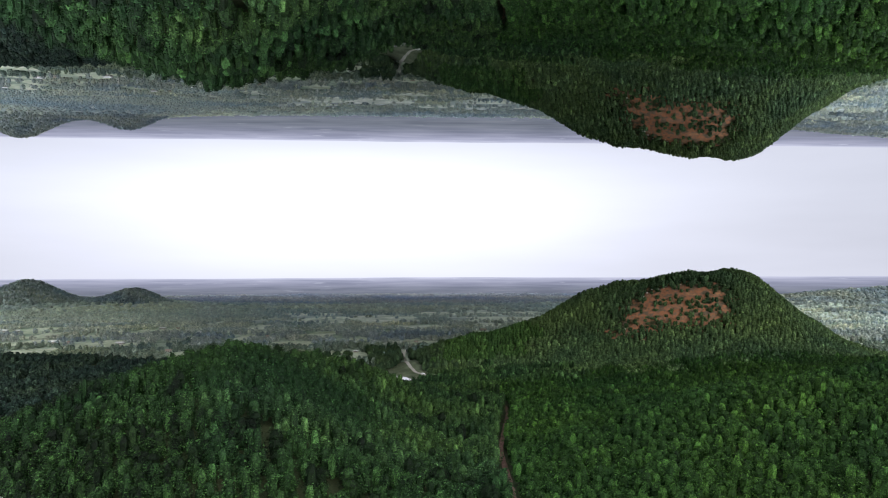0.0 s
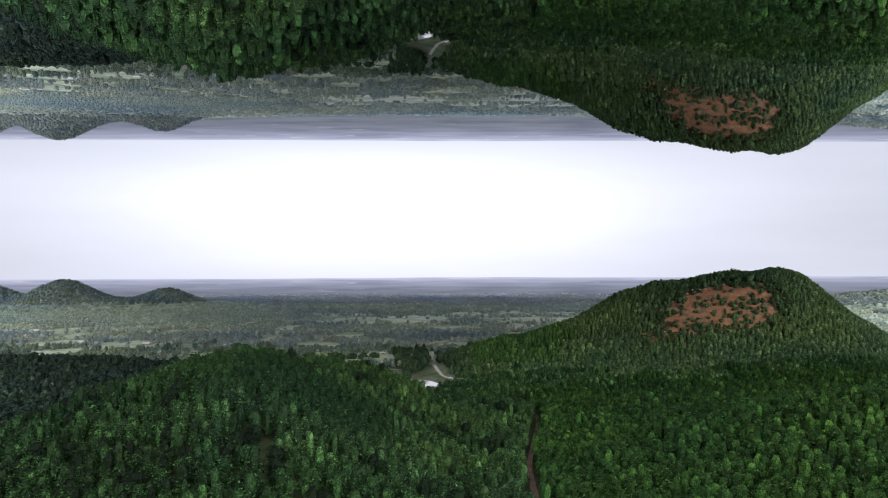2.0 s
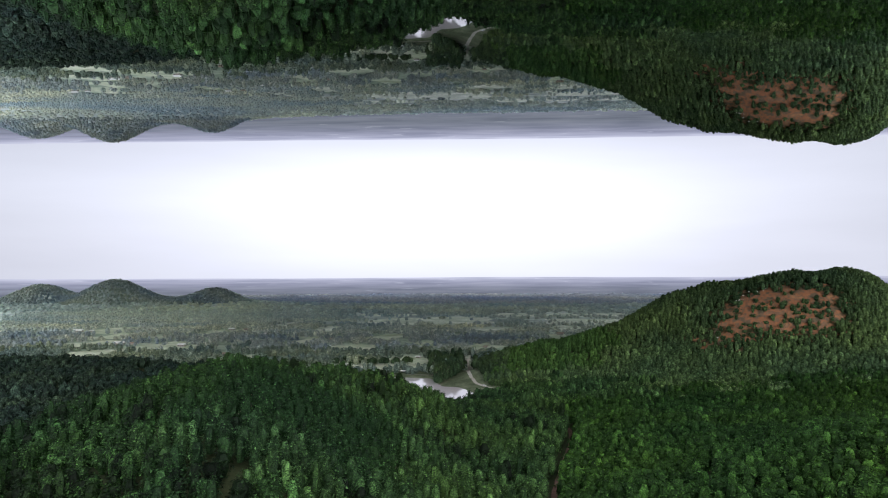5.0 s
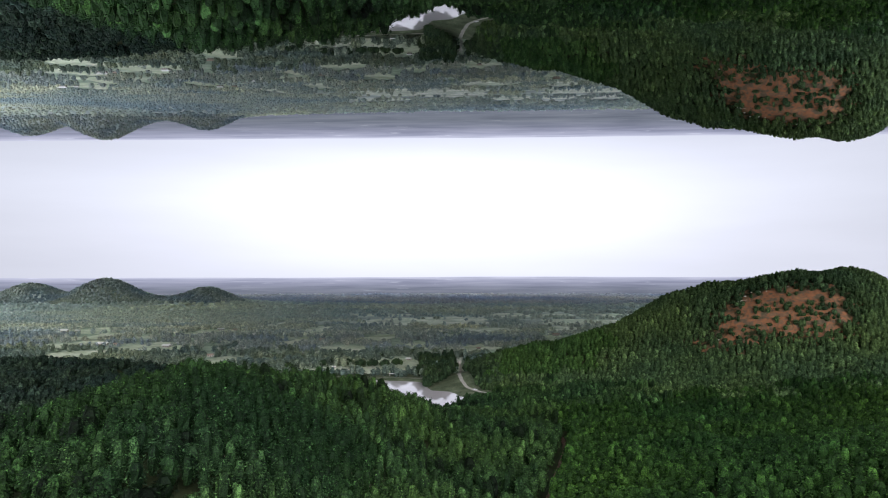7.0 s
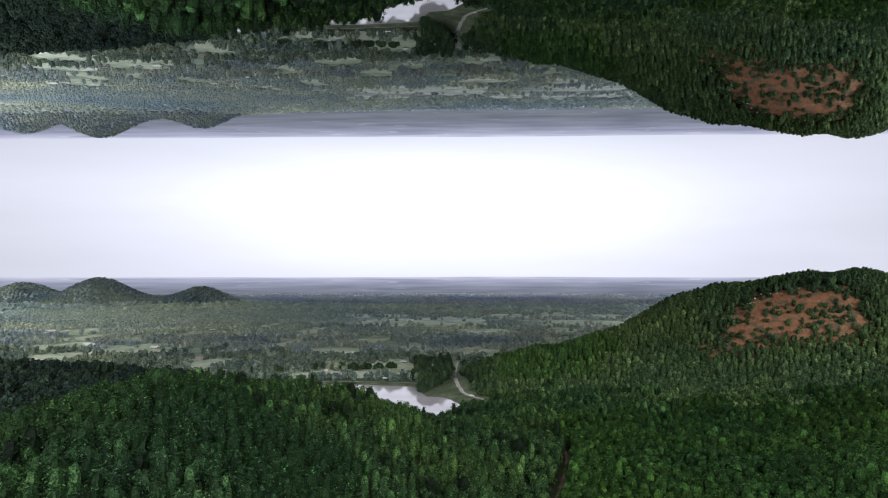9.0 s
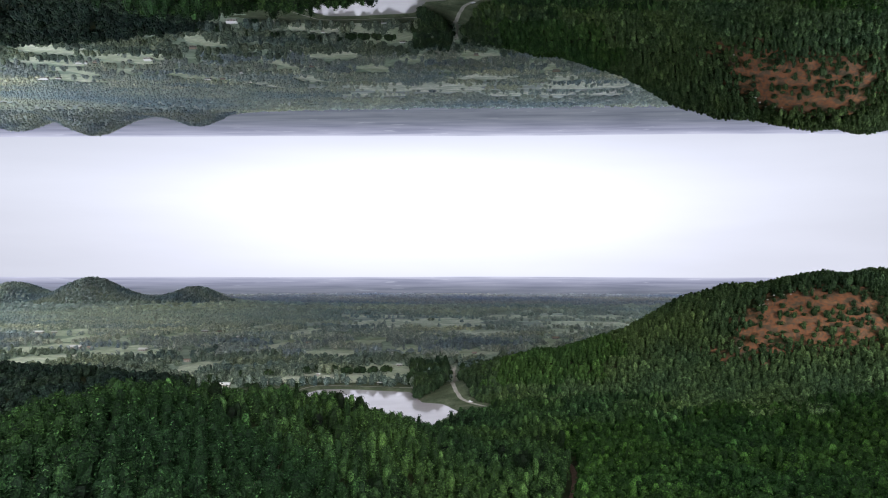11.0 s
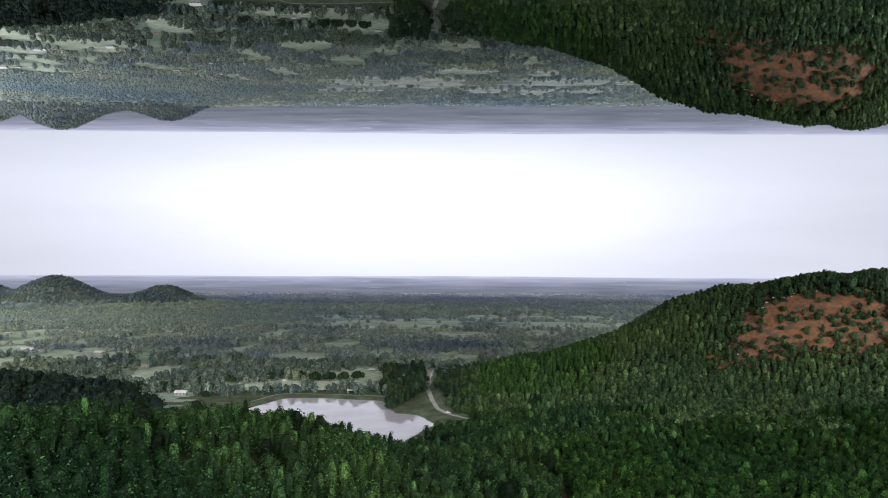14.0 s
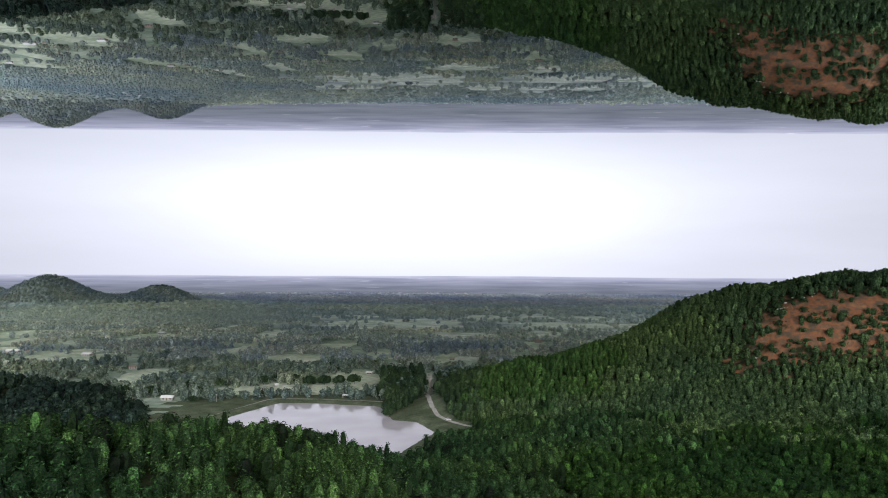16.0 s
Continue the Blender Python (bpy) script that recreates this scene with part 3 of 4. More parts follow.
HX, HY = X[hero], Y[hero]
if len(HX) > 300:                     # those beyond the first 300 join the wood
    wood("inner_teak_wood", HX[300:], HY[300:], 9.5, 15.0, 2.3, 3.4, 190, 0.57, M_TEAK, 45, "teak trees thick on the hilltop", 0.2, 0.82, cone=True)

X, Y = jitter_grid(25, 640, 205, 735, 5.3, 12)
keep = clear_of(X, Y) & (X > gully_x(Y)) & (X < 22 + 0.68 * Y)
fore = Y < 335
wood("front_young_wood", X[keep & fore], Y[keep & fore], 8.0, 13.0, 2.4, 3.4, 130, 0.54, M_SPUR, 29, "young bright green plantation at the foot of the slope", 0.2, 0.82, cone=True)
keep = keep & ~fore
wood("young_wood", X[keep], Y[keep], 8.5, 12.0, 2.4, 3.4, 66, 0.66, M_SPUR, 33, "young bright green plantation on the gentle slope", 0.2, 0.82, cone=True)

X, Y = jitter_grid(-30, 590, 700, 1020, 4.3, 13)
patch = inside(X, Y, PATCH) & (edge_distance(X, Y, PATCH, True) > 2 + 7 * waves(X, Y, 22, 42))
near_side = Y < 958 + 0.07 * X
keep = clear_of(X, Y) & ~patch & near_side & ((bumps(X, Y, BUMPS) > 2.5) | (Y < 800)) & (X > -28 + (Y - 700) * 0.06)
tall = edge_distance(X, Y, PATCH, True) > 6
foot = keep & tall & (Y < 792 + waves(X, Y, 50, 9) * 30) & (X < 125 + waves(X, Y, 50, 10) * 16)
light = keep & tall & ~foot & (X < 95 + waves(X, Y, 60, 19) * 18) & (Y > 845)
wood("foot_wood", X[foot], Y[foot], 10, 14, 2.6, 3.6, 36, 0.8, M_FLANK, 47, "dark broadleaf trees in the hollow at the hill's foot", 0.15, 0.9, True)
wood("light_wood", X[light], Y[light], 7, 10, 2.3, 3.2, 34, 0.66, M_LIGHT, 48, "lighter green young trees on the hill's lower flank", 0.1, 0.85, True)
tall = tall & ~foot & ~light
keep = keep & ~foot & ~light
wood("hill_wood", X[keep & tall], Y[keep & tall], 6.5, 9.5, 2.4, 3.4, 36, 0.66, M_HILL, 34, "grey-green plantation covering the steep hill", 0.1, 0.85, True, sides=5)
wood("slope_scrub", X[keep & ~tall], Y[keep & ~tall], 5.0, 8.0, 1.7, 2.5, 26, 0.8, M_HILL, 35, "low trees fringing the bare red slope", 0.1, 1.0, cone=True)
shrub = patch & (np.random.RandomState(9).uniform(size=len(X)) < 0.36 + 0.34 * waves(X, Y * 0.6, 20, 41) + 0.3 * np.clip((836 - Y) / 30, 0, 1))
wood("slope_shrubs", X[shrub], Y[shrub], 2.5, 7.0, 1.6, 3.8, 60, 0.6, M_HILL, 36, "dark shrubs scattered over the bare red slope", 0.04, 0.85, True)

# valley: thick dark belt behind the near hill, loose groves and clearings farther out
X, Y = jitter_grid(-1000, -150, 480, 1160, 9.5, 14)
belt = clear_of(X, Y) & (waves(X, Y, 120, 51) > -1.0) & inside(X, Y, BELT)
wood("valley_belt", X[belt], Y[belt], 7.5, 12.5, 4.2, 7.0, 17, 1.9, M_BELT, 37, "thick belt of dark broadleaf trees on the valley floor", 0.08, 0.85, True)
X, Y = jitter_grid(-60, 40, 815, 1085, 6.0, 22)
keep = clear_of(X, Y) & inside(X, Y, [(-8, 826), (-24, 850), (-34, 880), (-42, 930), (-42, 985), (-52, 1080), (34, 1080), (30, 826)]) & ~((bumps(X, Y, BUMPS) > 9) & (X > 0))
wood("bank_wood", X[keep], Y[keep], 8, 12, 3.0, 4.4, 40, 0.8, M_DARK, 51, "dark trees between the gravel road and the hill", 0.1, 0.9, True)
X, Y = jitter_grid(-120, -50, 890, 1080, 7.5, 23)
keep = clear_of(X, Y) & inside(X, Y, [(-88, 890), (-58, 890), (-57, 985), (-66, 1075), (-112, 1075), (-100, 1000)]) & (waves(X, Y, 40, 24) > -0.6)
wood("pond_wood", X[keep], Y[keep], 10, 15.5, 3.4, 5.2, 56, 0.9, M_DARK, 52, "tall dark trees on the pond's corner", 0.1, 0.9, True)
X, Y = jitter_grid(-1500, 1200, 905, 2300, 12.0, 15)
fan = ~inside(X, Y, [(-1000, 1010), (-640, 1015), (-500, 1000), (-430, 965), (-345, 935), (-310, 895), (-255, 830), (-1000, 700)]) & (X > 40 - 0.74 * Y) & (X < 0.60 * Y + 20) & (bumps(X, Y, BUMPS) < 3) & clear_of(X, Y)
field = in_field(X, Y)
dens = waves(X, Y * 1.7, 150, 61) + 0.5 * waves(X, Y, 45, 62)
plantation = (Y > 1480) & (X < -0.26 * Y)
grove = fan & ~field & ((dens > np.where(Y > 1700, 0.20, np.where(Y < 1150, -0.6, -0.15))) | plantation)
lone = fan & field & (np.random.RandomState(5).uniform(size=len(X)) < 0.025) | fan & ~field & ~grove & (np.random.RandomState(6).uniform(size=len(X)) < 0.10)
grove |= lone
by_pond = grove & (Y < 1190 + waves(X, Y, 120, 63) * 60)
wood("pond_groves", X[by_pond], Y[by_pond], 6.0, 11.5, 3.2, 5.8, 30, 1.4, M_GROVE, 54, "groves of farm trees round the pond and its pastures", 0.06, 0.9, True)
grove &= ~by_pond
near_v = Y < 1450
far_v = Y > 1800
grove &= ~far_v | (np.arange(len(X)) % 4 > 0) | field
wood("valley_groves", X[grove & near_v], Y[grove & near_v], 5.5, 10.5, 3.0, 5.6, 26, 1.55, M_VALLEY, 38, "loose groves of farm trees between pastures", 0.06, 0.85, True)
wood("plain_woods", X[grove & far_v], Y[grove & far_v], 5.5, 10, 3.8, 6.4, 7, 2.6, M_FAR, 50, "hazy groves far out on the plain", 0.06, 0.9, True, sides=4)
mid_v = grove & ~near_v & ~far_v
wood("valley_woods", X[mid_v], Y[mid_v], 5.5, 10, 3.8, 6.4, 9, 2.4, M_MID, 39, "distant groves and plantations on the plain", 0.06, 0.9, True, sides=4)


X, Y = jitter_grid(-3700, 3000, 2280, 4620, 27.0, 16)
fan = (X > 60 - 0.80 * Y) & (X < 0.64 * Y + 20) & (np.hypot(X, Y) < 4640) & (bumps(X, Y, FAR_BUMPS) < 20)
fan &= (waves(X, Y * 1.6, 260, 71) + 0.45 * waves(X, Y, 70, 72) > np.where(X < -0.3 * Y, -0.9, -0.25)) & ~in_field(X, Y)
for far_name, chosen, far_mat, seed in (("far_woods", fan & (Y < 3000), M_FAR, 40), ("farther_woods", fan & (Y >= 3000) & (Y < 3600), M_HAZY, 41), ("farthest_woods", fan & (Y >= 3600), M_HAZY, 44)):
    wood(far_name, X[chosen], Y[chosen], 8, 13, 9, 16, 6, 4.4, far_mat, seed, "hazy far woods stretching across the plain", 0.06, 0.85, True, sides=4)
X, Y = jitter_grid(-2080, -850, 2280, 3000, 13.0, 17)
keep = (bumps(X, Y, FAR_BUMPS) >= 20) & (X > 60 - 0.82 * Y)
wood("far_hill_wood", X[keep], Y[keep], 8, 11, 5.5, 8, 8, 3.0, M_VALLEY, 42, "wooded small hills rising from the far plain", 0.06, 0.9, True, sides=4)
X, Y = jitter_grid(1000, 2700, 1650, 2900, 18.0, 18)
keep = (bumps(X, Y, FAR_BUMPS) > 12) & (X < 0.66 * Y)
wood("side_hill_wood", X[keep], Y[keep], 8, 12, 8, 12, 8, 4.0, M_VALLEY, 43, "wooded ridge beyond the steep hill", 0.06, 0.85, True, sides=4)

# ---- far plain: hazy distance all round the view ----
# Glowing sheet: haze painted as a ramp over height, with streaks and pale slivers.
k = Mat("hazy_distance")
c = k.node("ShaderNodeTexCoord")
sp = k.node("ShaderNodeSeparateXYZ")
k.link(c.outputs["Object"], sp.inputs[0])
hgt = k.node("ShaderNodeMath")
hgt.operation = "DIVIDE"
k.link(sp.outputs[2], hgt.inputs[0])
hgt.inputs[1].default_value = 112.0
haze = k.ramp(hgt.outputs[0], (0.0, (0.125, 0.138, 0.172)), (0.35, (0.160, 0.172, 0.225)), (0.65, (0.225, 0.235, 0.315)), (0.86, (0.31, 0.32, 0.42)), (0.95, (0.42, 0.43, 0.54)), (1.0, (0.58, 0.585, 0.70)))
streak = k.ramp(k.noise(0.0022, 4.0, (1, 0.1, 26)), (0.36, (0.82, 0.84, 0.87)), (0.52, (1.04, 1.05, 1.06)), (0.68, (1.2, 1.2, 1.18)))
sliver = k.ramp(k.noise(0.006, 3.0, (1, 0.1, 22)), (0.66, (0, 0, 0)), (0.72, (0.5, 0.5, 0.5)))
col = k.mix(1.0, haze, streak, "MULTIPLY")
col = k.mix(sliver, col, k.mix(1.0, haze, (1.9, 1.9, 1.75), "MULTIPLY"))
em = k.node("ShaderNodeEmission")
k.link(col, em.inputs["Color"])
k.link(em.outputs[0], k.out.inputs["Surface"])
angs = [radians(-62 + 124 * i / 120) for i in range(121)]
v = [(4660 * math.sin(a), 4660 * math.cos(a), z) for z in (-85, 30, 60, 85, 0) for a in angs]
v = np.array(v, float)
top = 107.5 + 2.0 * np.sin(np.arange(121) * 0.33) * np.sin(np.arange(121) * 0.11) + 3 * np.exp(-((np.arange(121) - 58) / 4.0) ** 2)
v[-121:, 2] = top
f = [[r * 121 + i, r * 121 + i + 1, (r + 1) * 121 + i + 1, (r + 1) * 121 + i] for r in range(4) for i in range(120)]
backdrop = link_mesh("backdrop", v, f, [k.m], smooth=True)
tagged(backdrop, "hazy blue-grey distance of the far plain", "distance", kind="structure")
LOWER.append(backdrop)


# ---- single things ----
def part(name, bm, mat, parent, label=""):
    me = bpy.data.meshes.new(name)
    bm.to_mesh(me)
    bm.free()
    me.materials.append(mat)
    ob = new(name, me)
    ob.parent = parent
    if label:
        ob["label"] = label
    return ob


def thing(name, label, category, group="", at=None):
    ob = new(name)
    if at is not None:
        ob.matrix_basis = at
    return tagged(ob, label, category, group)


def add_box(bm, x0, x1, y0, y1, z0, z1, bevel=0.0):
    r = bmesh.ops.create_cube(bm, size=1.0)
    for v in r["verts"]:
        v.co = Vector((x0 + (v.co.x + 0.5) * (x1 - x0), y0 + (v.co.y + 0.5) * (y1 - y0), z0 + (v.co.z + 0.5) * (z1 - z0)))
    if bevel:
        es = list({e for v in r["verts"] for e in v.link_edges})
        bmesh.ops.bevel(bm, geom=es, offset=bevel, segments=2, affect="EDGES")


def box(x0, x1, y0, y1, z0, z1, bevel=0.0):
    bm = bmesh.new()
    add_box(bm, x0, x1, y0, y1, z0, z1, bevel)
    return bm


def add_limb(bm, a, b, ra, rb, sides=7, bend=0.0, segs=3):
    """A tapered limb from a to b."""
    a, b = Vector(a), Vector(b)
    d = (b - a).normalized()
    s = d.orthogonal().normalized()
    o = d.cross(s)
    rings = []
    for i in range(segs + 1):
        f = i / segs
        c = a.lerp(b, f) + s * bend * math.sin(f * math.pi)
        r = ra + (rb - ra) * f
        rings.append([bm.verts.new(c + (s * math.cos(6.283 * j / sides) + o * math.sin(6.283 * j / sides)) * r) for j in range(sides)])
    for p, q in zip(rings, rings[1:]):
        for j in range(sides):
            bm.faces.new([p[j], p[(j + 1) % sides], q[(j + 1) % sides], q[j]])
    bm.faces.new(list(reversed(rings[0])))
    bm.faces.new(rings[-1])


THINGS = []         # single things of the valley, repeated overhead as well


def make_tree(name, height, radius, leaves, size, mat, seed, label, group, low=0.18, clumps=0):
    r = random.Random(seed)
    ob = thing(name, label, "tree", group)
    bm = bmesh.new()
    lean = Vector((r.uniform(-0.4, 0.4), r.uniform(-0.4, 0.4), height * 0.62))
    add_limb(bm, (0, 0, -1.2), lean, 0.022 * height, 0.010 * height, 8, r.uniform(-0.2, 0.2), 5)
    for i in range(7):
        f, a = r.uniform(0.35, 0.95), r.uniform(0, 6.283)
        s = lean * f
        e = s + Vector((math.cos(a), math.sin(a), r.uniform(0.5, 1.1))) * radius * r.uniform(0.5, 0.85)
        add_limb(bm, s, e, 0.008 * height, 0.003 * height, 5, r.uniform(-0.2, 0.2), 2)
    part("trunk", bm, M_BARK, ob)
    n = max(1, clumps)
    rs = np.random.RandomState(seed)
    if clumps:
        a, q = rs.uniform(0, 6.283, n), np.sqrt(rs.uniform(0.02, 1, n))
        base = np.stack([np.cos(a) * q * radius * 0.72, np.sin(a) * q * radius * 0.72, height * (0.12 + 0.34 * rs.uniform(0, 1, n) * (1.1 - q))], 1)
        hh, rr = height * rs.uniform(0.42, 0.58, n), radius * rs.uniform(0.34, 0.52, n)
        base[:, 2] = np.minimum(base[:, 2] + height * 0.12, height - hh)
    else:
        base, hh, rr = np.zeros((1, 3)), np.array([height]), np.array([radius])
    v, f, sl = crown_arrays(base, hh, rr, leaves // n, size, seed, low if not clumps else 0.05, 6, 0.85, bool(clumps), not clumps)
    link_mesh("crown", v, f, [mat, mat], ob, slots=sl)
    return ob


# the near hill's own trees
kinds = []
for i in range(6):
    dark = i == 5
    kinds.append(make_tree("teak_tree" if not dark else "broadleaf_tree", 12.0 + 0.7 * i if not dark else 13.0, 2.4 + 0.2 * i if not dark else 4.6, 210 if not dark else 420, 0.57 if not dark else 0.55,
                           M_TEAK, 300 + i, ("tall green teak with large leaves on the near hill" if not dark else "dark round broadleaf tree among the teaks"), "trees on the near hill", clumps=0 if not dark else 9))
rt = random.Random(77)
used = [False] * 6
for x, y in zip(HX[:300], HY[:300]):
    i = 5 if rt.random() < 0.10 else rt.randrange(5)
    m = pose(float(x), float(y), float(ground_height(x, y)), rt.uniform(-3, 3), rt.uniform(-3, 3), rt.uniform(0, 360))
    if not used[i]:
        kinds[i].matrix_basis = m
        used[i] = True
    else:
        copy_thing(kinds[i], m)

# farm trees that stand out
BIG = [(-72, 850, 11, 5), (-66, 858, 12, 5.5), (-74, 866, 13, 6), (-63, 872, 12, 5), (-80, 905, 13, 6), (-70, 890, 13, 6), (-62, 896, 12, 5), (-84, 930, 14, 7), (-72, 945, 13, 6), (-66, 980, 12, 6), (-90, 962, 12, 6), (-28, 905, 11, 5), (-30, 935, 12, 6), (-76, 916, 14, 8), (-66, 922, 12, 7), (-62, 905, 10, 6), (-58, 940, 13, 7), (-40, 950, 12, 6), (-36, 985, 14, 7), (-64, 965, 11, 6), (-80, 945, 12, 6),
       (-160, 1004, 12, 8), (-176, 1003, 11, 7), (-146, 1008, 12, 8), (-192, 1012, 11, 7), (-132, 1016, 12, 7), (-210, 1020, 12, 8), (-222, 1004, 10, 6),
       (-232, 935, 8, 4.5), (-262, 935, 10, 7), (-300, 925, 11, 8), (-318, 910, 12, 8), (-258, 985, 9, 6), (-286, 972, 10, 7), (-250, 898, 7, 4), (-203, 938, 6, 3),
       (-204, 1998, 12, 9), (-240, 2010, 7, 5), (-100, 1105, 8, 4), (-112, 1140, 8, 4), (-172, 1120, 8, 4), (-190, 1145, 9, 5), (-135, 1160, 9, 4), (-60, 1010, 9, 5), (-30, 1030, 12, 7)]
bigs = [make_tree("farm_tree", 10.0, 6.0, 640, 0.62, M_DARK if i < 2 else M_VALLEY, 400 + i, "broad spreading farm tree beside the pond and pastures", "farm trees in the valley", clumps=14) for i in range(3)]
used = [False] * 3
for j, (x, y, h, r) in enumerate(BIG):
    i = (0, 1, 0, 1, 1)[j % 5] if y < 1500 else 2
    m = pose(x, y, float(ground_height(x, y)) - 0.3, 0, 0, rt.uniform(0, 360))
    if used[i]:
        ob = copy_thing(bigs[i], m)
    else:
        ob, used[i] = bigs[i], True
    ob.matrix_basis = m @ Matrix.Diagonal((r / 6.0, r / 6.0, h / 10.0, 1))
    THINGS.append(ob)


# broad flat-topped trees standing over the teak on the ridge
for x, y, h, r in [(-128, 452, 19, 7.5), (-118, 462, 17, 6.0), (-92, 530, 17, 5.5), (-78, 560, 16, 5.0)]:
    ridge = make_tree("ridge_tree", h, r, 900, 0.62, M_TEAK, int(500 + y), "broad flat-topped tree rising above the teak ridge", "trees on the near hill", clumps=16)
    ridge.matrix_basis = pose(x, y, float(ground_height(x, y)), 0, 0, y)
    THINGS.append(ridge)


def make_house(x, y, w, d, h, turn, roof_mat, label, door=True):
    z = float(ground_height(x, y))
    ob = thing("house", label, "house", "farm buildings in the valley", pose(x, y, z, 0, 0, turn))
    wall = part("wall", box(-w / 2, w / 2, -d / 2, d / 2, -0.6, h), M_WALL, ob)
    bm = bmesh.new()
    rise, o = w * 0.16, 0.7
    sec = [(-d / 2 - o, h - 0.1), (0, h + rise), (d / 2 + o, h - 0.1), (d / 2 + o, h + 0.08), (0, h + rise + 0.2), (-d / 2 - o, h + 0.08)]
    ends = [[bm.verts.new((sx, p, q)) for p, q in sec] for sx in (-w / 2 - o, w / 2 + o)]
    for i in range(6):
        bm.faces.new([ends[0][i], ends[0][(i + 1) % 6], ends[1][(i + 1) % 6], ends[1][i]])
    for e in ends:
        bm.faces.new([e[0], e[1], e[4], e[5]])
        bm.faces.new([e[1], e[2], e[3], e[4]])
    bmesh.ops.recalc_face_normals(bm, faces=bm.faces)
    part("roof", bm, roof_mat, ob)
    if door:
        part("door", box(-0.5, 0.5, -d / 2 - 0.06, -d / 2 + 0.05, 0, 2.05), M_DOOR, ob)
        for wx in (-w * 0.3, w * 0.3):
            part("window", box(wx - 0.6, wx + 0.6, -d / 2 - 0.05, -d / 2 + 0.05, 0.95, 2.05), M_PANE, ob)
    THINGS.append(ob)
    return ob


for x, y, w, d, h, turn, kind_ in HOUSES:
    make_house(x, y, w, d, h, turn, (M_WHITE, M_RUST, M_RUST)[kind_], ("small farmhouse with a pale sheet-metal roof", "small farmhouse with a rusty brown roof", "small farmhouse with a reddish roof")[kind_], w > 5)

# open white shelter on the dam
sh = thing("shelter", "open white-roofed shelter on the pond bank", "shelter", "", pose(-122, 934, float(ground_height(-122, 934)), 0, 0, -4))
bm = bmesh.new()
add_box(bm, -4.6, 4.6, -2.2, 0.05, 2.5, 2.62)
add_box(bm, -4.6, 4.6, -0.05, 2.2, 2.5, 2.62)
for v in bm.verts:
    v.co.z += 0.7 - abs(v.co.y) * 0.3
part("roof", bm, M_WHITE, sh)
for px in (-4, 4):
    for py in (-1.8, 1.8):
        part("post", box(px - 0.09, px + 0.09, py - 0.09, py + 0.09, -0.4, 2.66), M_POLE, sh)
THINGS.append(sh)

# white pickup on the gravel road
car = thing("pickup_truck", "white pickup truck parked on the gravel road", "car", "", pose(-24, 834, float(ground_height(-24, 834)) + 0.33, 0, 0, 148))
bm = box(-2.5, 2.5, -0.88, 0.88, 0.42, 0.98, 0.12)
body = part("body", bm, M_PAINT, car)
bm = bmesh.new()
add_box(bm, -0.7, 1.3, -0.80, 0.80, 0.96, 1.62, 0.14)
for v in bm.verts:
    if v.co.z > 1.3:
        v.co.x = 0.3 + (v.co.x - 0.3) * 0.72
        v.co.y *= 0.9
part("cab", bm, M_PAINT, car)
part("windscreen", box(1.02, 1.16, -0.66, 0.66, 1.08, 1.5, 0.04), M_PANE, car)
part("rear_window", box(-0.62, -0.5, -0.66, 0.66, 1.1, 1.5, 0.04), M_PANE, car)
for s in (-1, 1):
    part("side_window", box(-0.3, 0.85, s * 0.745, s * 0.80, 1.12, 1.48, 0.02), M_PANE, car)
    for wx in (-1.55, 1.55):
        bm = bmesh.new()
        bmesh.ops.create_cone(bm, cap_ends=True, segments=20, radius1=0.36, radius2=0.36, depth=0.24, matrix=pose(wx, s * 0.80, 0.36, 90))
        bmesh.ops.bevel(bm, geom=list(bm.edges), offset=0.03, segments=1, affect="EDGES")
        wheel = part("wheel", bm, M_TYRE, car)
        bm = bmesh.new()
        bmesh.ops.create_cone(bm, cap_ends=True, segments=14, radius1=0.2, radius2=0.16, depth=0.05, matrix=pose(wx, s * 0.94, 0.36, 90 if s < 0 else -90))
        part("rim", bm, M_POLE, wheel)
THINGS.append(car)

# poles and a bare white tree
for x, y, h in [(-61, 1143, 20), (-186, 952, 7), (-212, 930, 7), (-232, 905, 7), (-98, 940, 7), (-80, 930, 9), (-68, 1070, 9), (-640, 1215, 9), (-600, 1300, 9), (-230, 1150, 8)]:
    po = thing("utility_pole", "pale concrete utility pole with a crossarm", "pole", "poles in the valley", pose(x, y, float(ground_height(x, y)), 0, 0, rt.uniform(0, 90)))
    bm = bmesh.new()
    add_limb(bm, (0, 0, -0.5), (0, 0, h), 0.22 if h > 15 else 0.15, 0.12, 10, 0, 2)
    part("post", bm, M_POLE, po)
    part("crossarm", box(-0.9, 0.9, -0.06, 0.06, h - 0.7, h - 0.55), M_POLE, po)
    THINGS.append(po)
dead = thing("bare_tree", "bare pale tree with forked leafless branches", "tree", "", pose(-55, 1012, float(ground_height(-55, 1012)), 0, 0, 0))
bm = bmesh.new()
add_limb(bm, (0, 0, -0.5), (0.3, 0, 6), 0.35, 0.25, 8, 0.2)
for i in range(9):
    a = i * 2.3
    e = Vector((math.cos(a) * (2 + i * 0.25), math.sin(a) * (2 + i * 0.25), 9 + (i % 4) * 1.3))
    add_limb(bm, (0.3, 0, 4.5 + 0.18 * i), e, 0.16, 0.05, 6, 0.4)
    for q in (-1, 1):
        add_limb(bm, Vector((0.3, 0, 5)).lerp(e, 0.6), e + Vector((q * 1.4, -q, 1.0)), 0.07, 0.03, 5, 0.2)
part("trunk", bm, M_STONE, dead)
THINGS.append(dead)

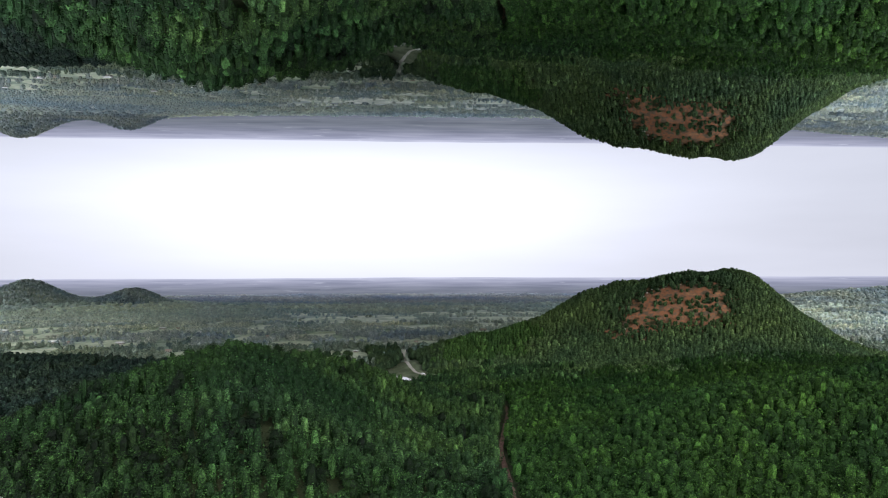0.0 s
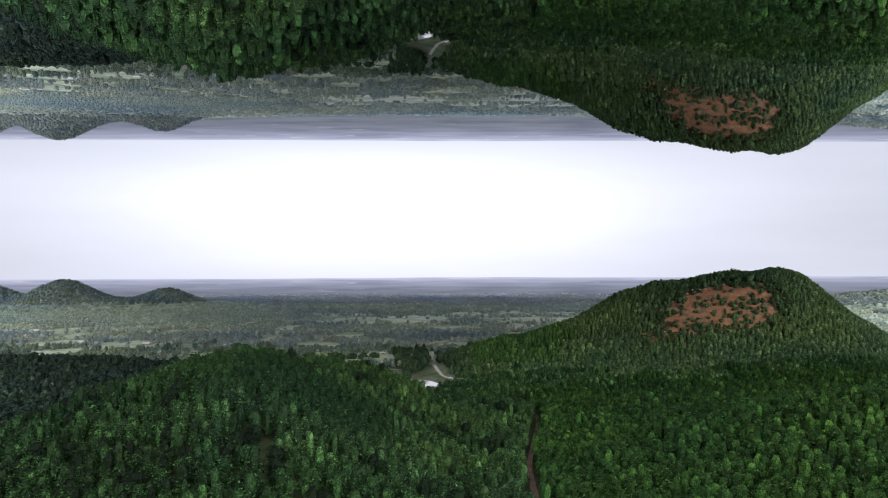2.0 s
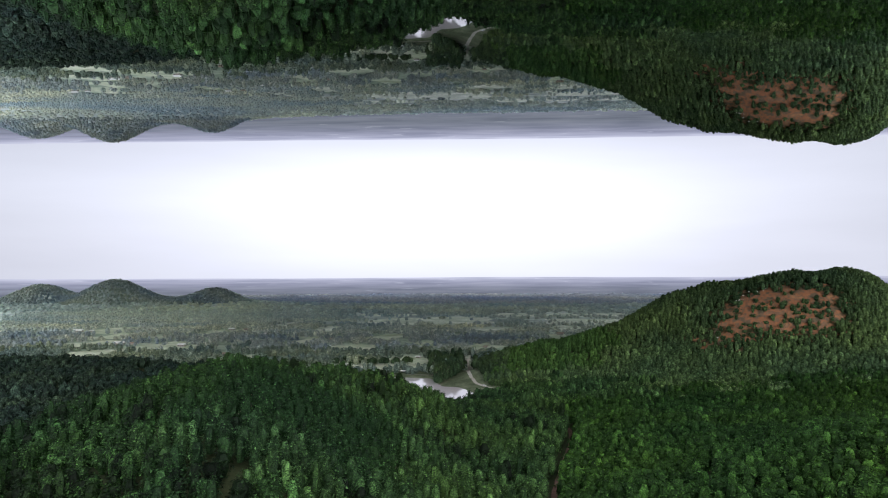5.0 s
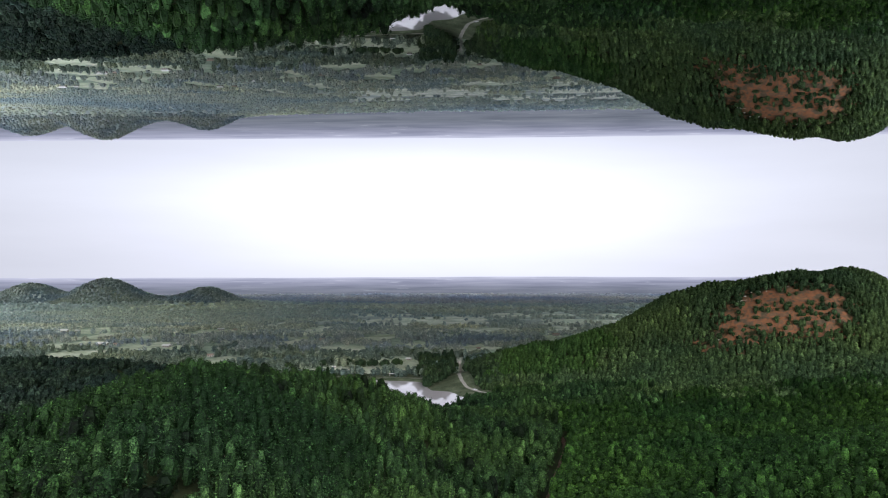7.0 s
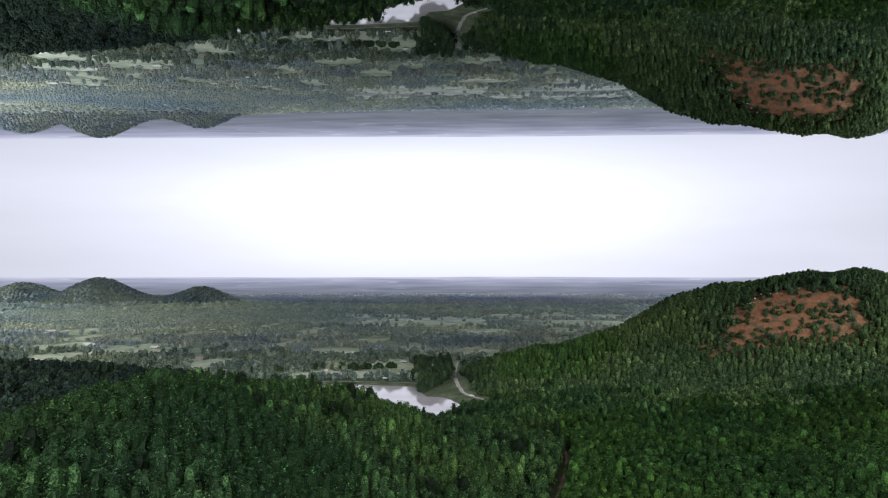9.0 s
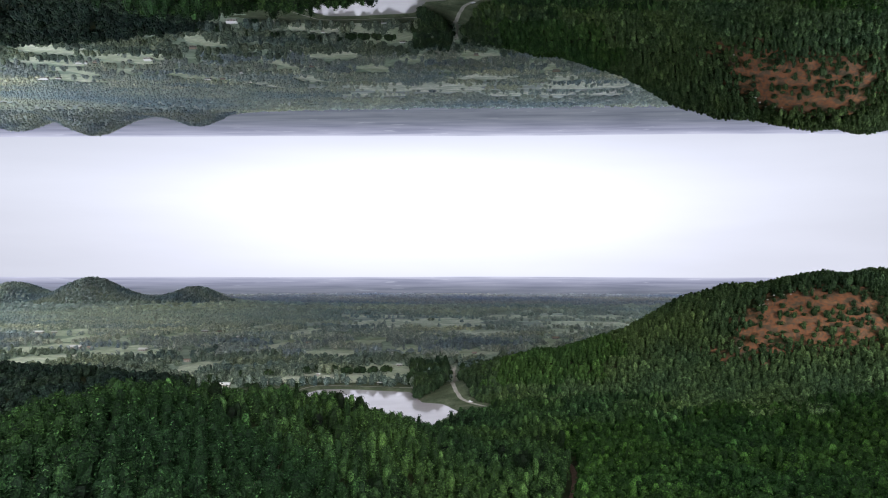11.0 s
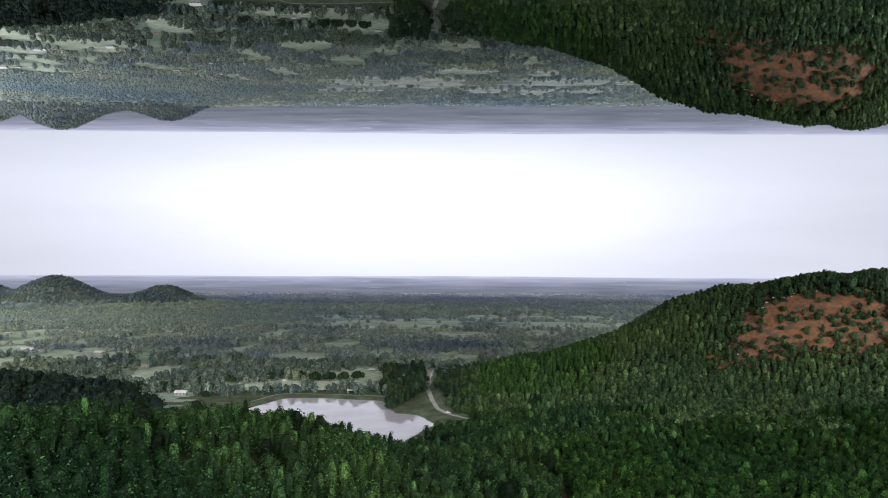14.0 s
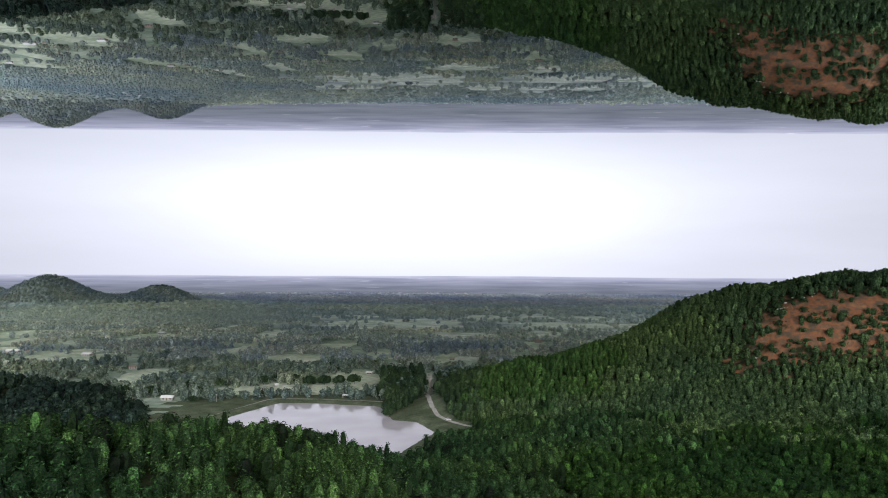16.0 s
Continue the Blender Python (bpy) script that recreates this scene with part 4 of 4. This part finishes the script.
# pale fallen log and stones on the red slope
log = thing("fallen_tree", "pale fallen dead tree at the edge of the red slope", "log", "", pose(234, 867, float(ground_height(234, 867)) + 0.3, 0, 0, 20))
bm = bmesh.new()
add_limb(bm, (-4, 0, 0), (4, 0.5, 0.5), 0.4, 0.2, 7, 0.3)
for i in range(7):
    add_limb(bm, (-1 + i * 0.7, 0.1, 0.3), (-1.5 + i * 1.1, (-1) ** i * 2.2, 1.6), 0.15, 0.05, 5, 0.2)
part("trunk", bm, M_STONE, log)
THINGS.append(log)
for i in range(16):
    x, y = 236 + i * 5.2 + rt.uniform(-2, 2), 874 + rt.uniform(-4, 3)
    if i > 11:
        x, y = 206 + rt.uniform(-5, 5), 832 + rt.uniform(-8, 8)
    r = rt.uniform(0.4, 1.05)
    st = thing("rock", "pale weathered rock on the bare red slope", "rock", "rocks on the red slope", pose(x, y, float(ground_height(x, y)), 0, 0, rt.uniform(0, 360)))
    bm = bmesh.new()
    bmesh.ops.create_icosphere(bm, subdivisions=2, radius=r)
    for v in bm.verts:
        v.co *= 1 + 0.35 * noise.noise(v.co * 0.9 + Vector((i * 7.0, 0, 0)))
        v.co.z *= 0.7
    part("stone", bm, M_STONE, st)
    THINGS.append(st)

# ---- the same land upside down overhead ----
OVERHEAD = Matrix.LocRotScale((-5.0, -50.0, 235.5), Euler((radians(10.6), radians(0.85), radians(0.12))), (1.35, 1.358, -1.34))
NEARER = Matrix.Translation((20, 135, 111)) @ Matrix.Scale(0.775, 4) @ Matrix.Translation((-20, -135, -111))      # the overhead horizon, drawn in
# Unseen side stretches of this sheet are added to screen off sideways sky light.
shown = (97 - ground_height(fx, fy) < 0.19 * fy) & (fy < 3020) & (fx > 60 - 1.25 * fy) & (fx < 20 + 0.90 * fy)
top_ground = land("overhead_ground", shown)
top_ground.matrix_basis = OVERHEAD
tagged(top_ground, "valley floor and hills hanging upside down overhead", "ground", kind="structure")
hill_top = wood("overhead_hilltop_wood", HX[:300], HY[:300], 8.0, 14.0, 2.2, 3.3, 40, 0.6, M_TEAK, 46, "teak trees of the hilltop hanging upside down overhead", 0.30, 1.0, cone=True)
hill_top.matrix_basis = OVERHEAD
if hill_top in LOWER:
    LOWER.remove(hill_top)
for ob in TWINS:
    ob.matrix_basis = OVERHEAD
for ob in THINGS:
    twin = copy_thing(ob, OVERHEAD @ ob.matrix_basis @ Matrix.Diagonal([1 / c for c in ob.scale] + [1]))
    twin["label"] = "upside-down " + ob["label"]
for ob in LOWER:
    if ob is ground or ob.name.startswith(("front_", "farthe")):
        continue
    twin = ob.copy()
    scene.collection.objects.link(twin)
    twin.name = "overhead_" + ob.name
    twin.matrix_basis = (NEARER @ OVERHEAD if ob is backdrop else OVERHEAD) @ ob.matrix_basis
    twin["label"] = "upside-down overhead: " + ob["label"]
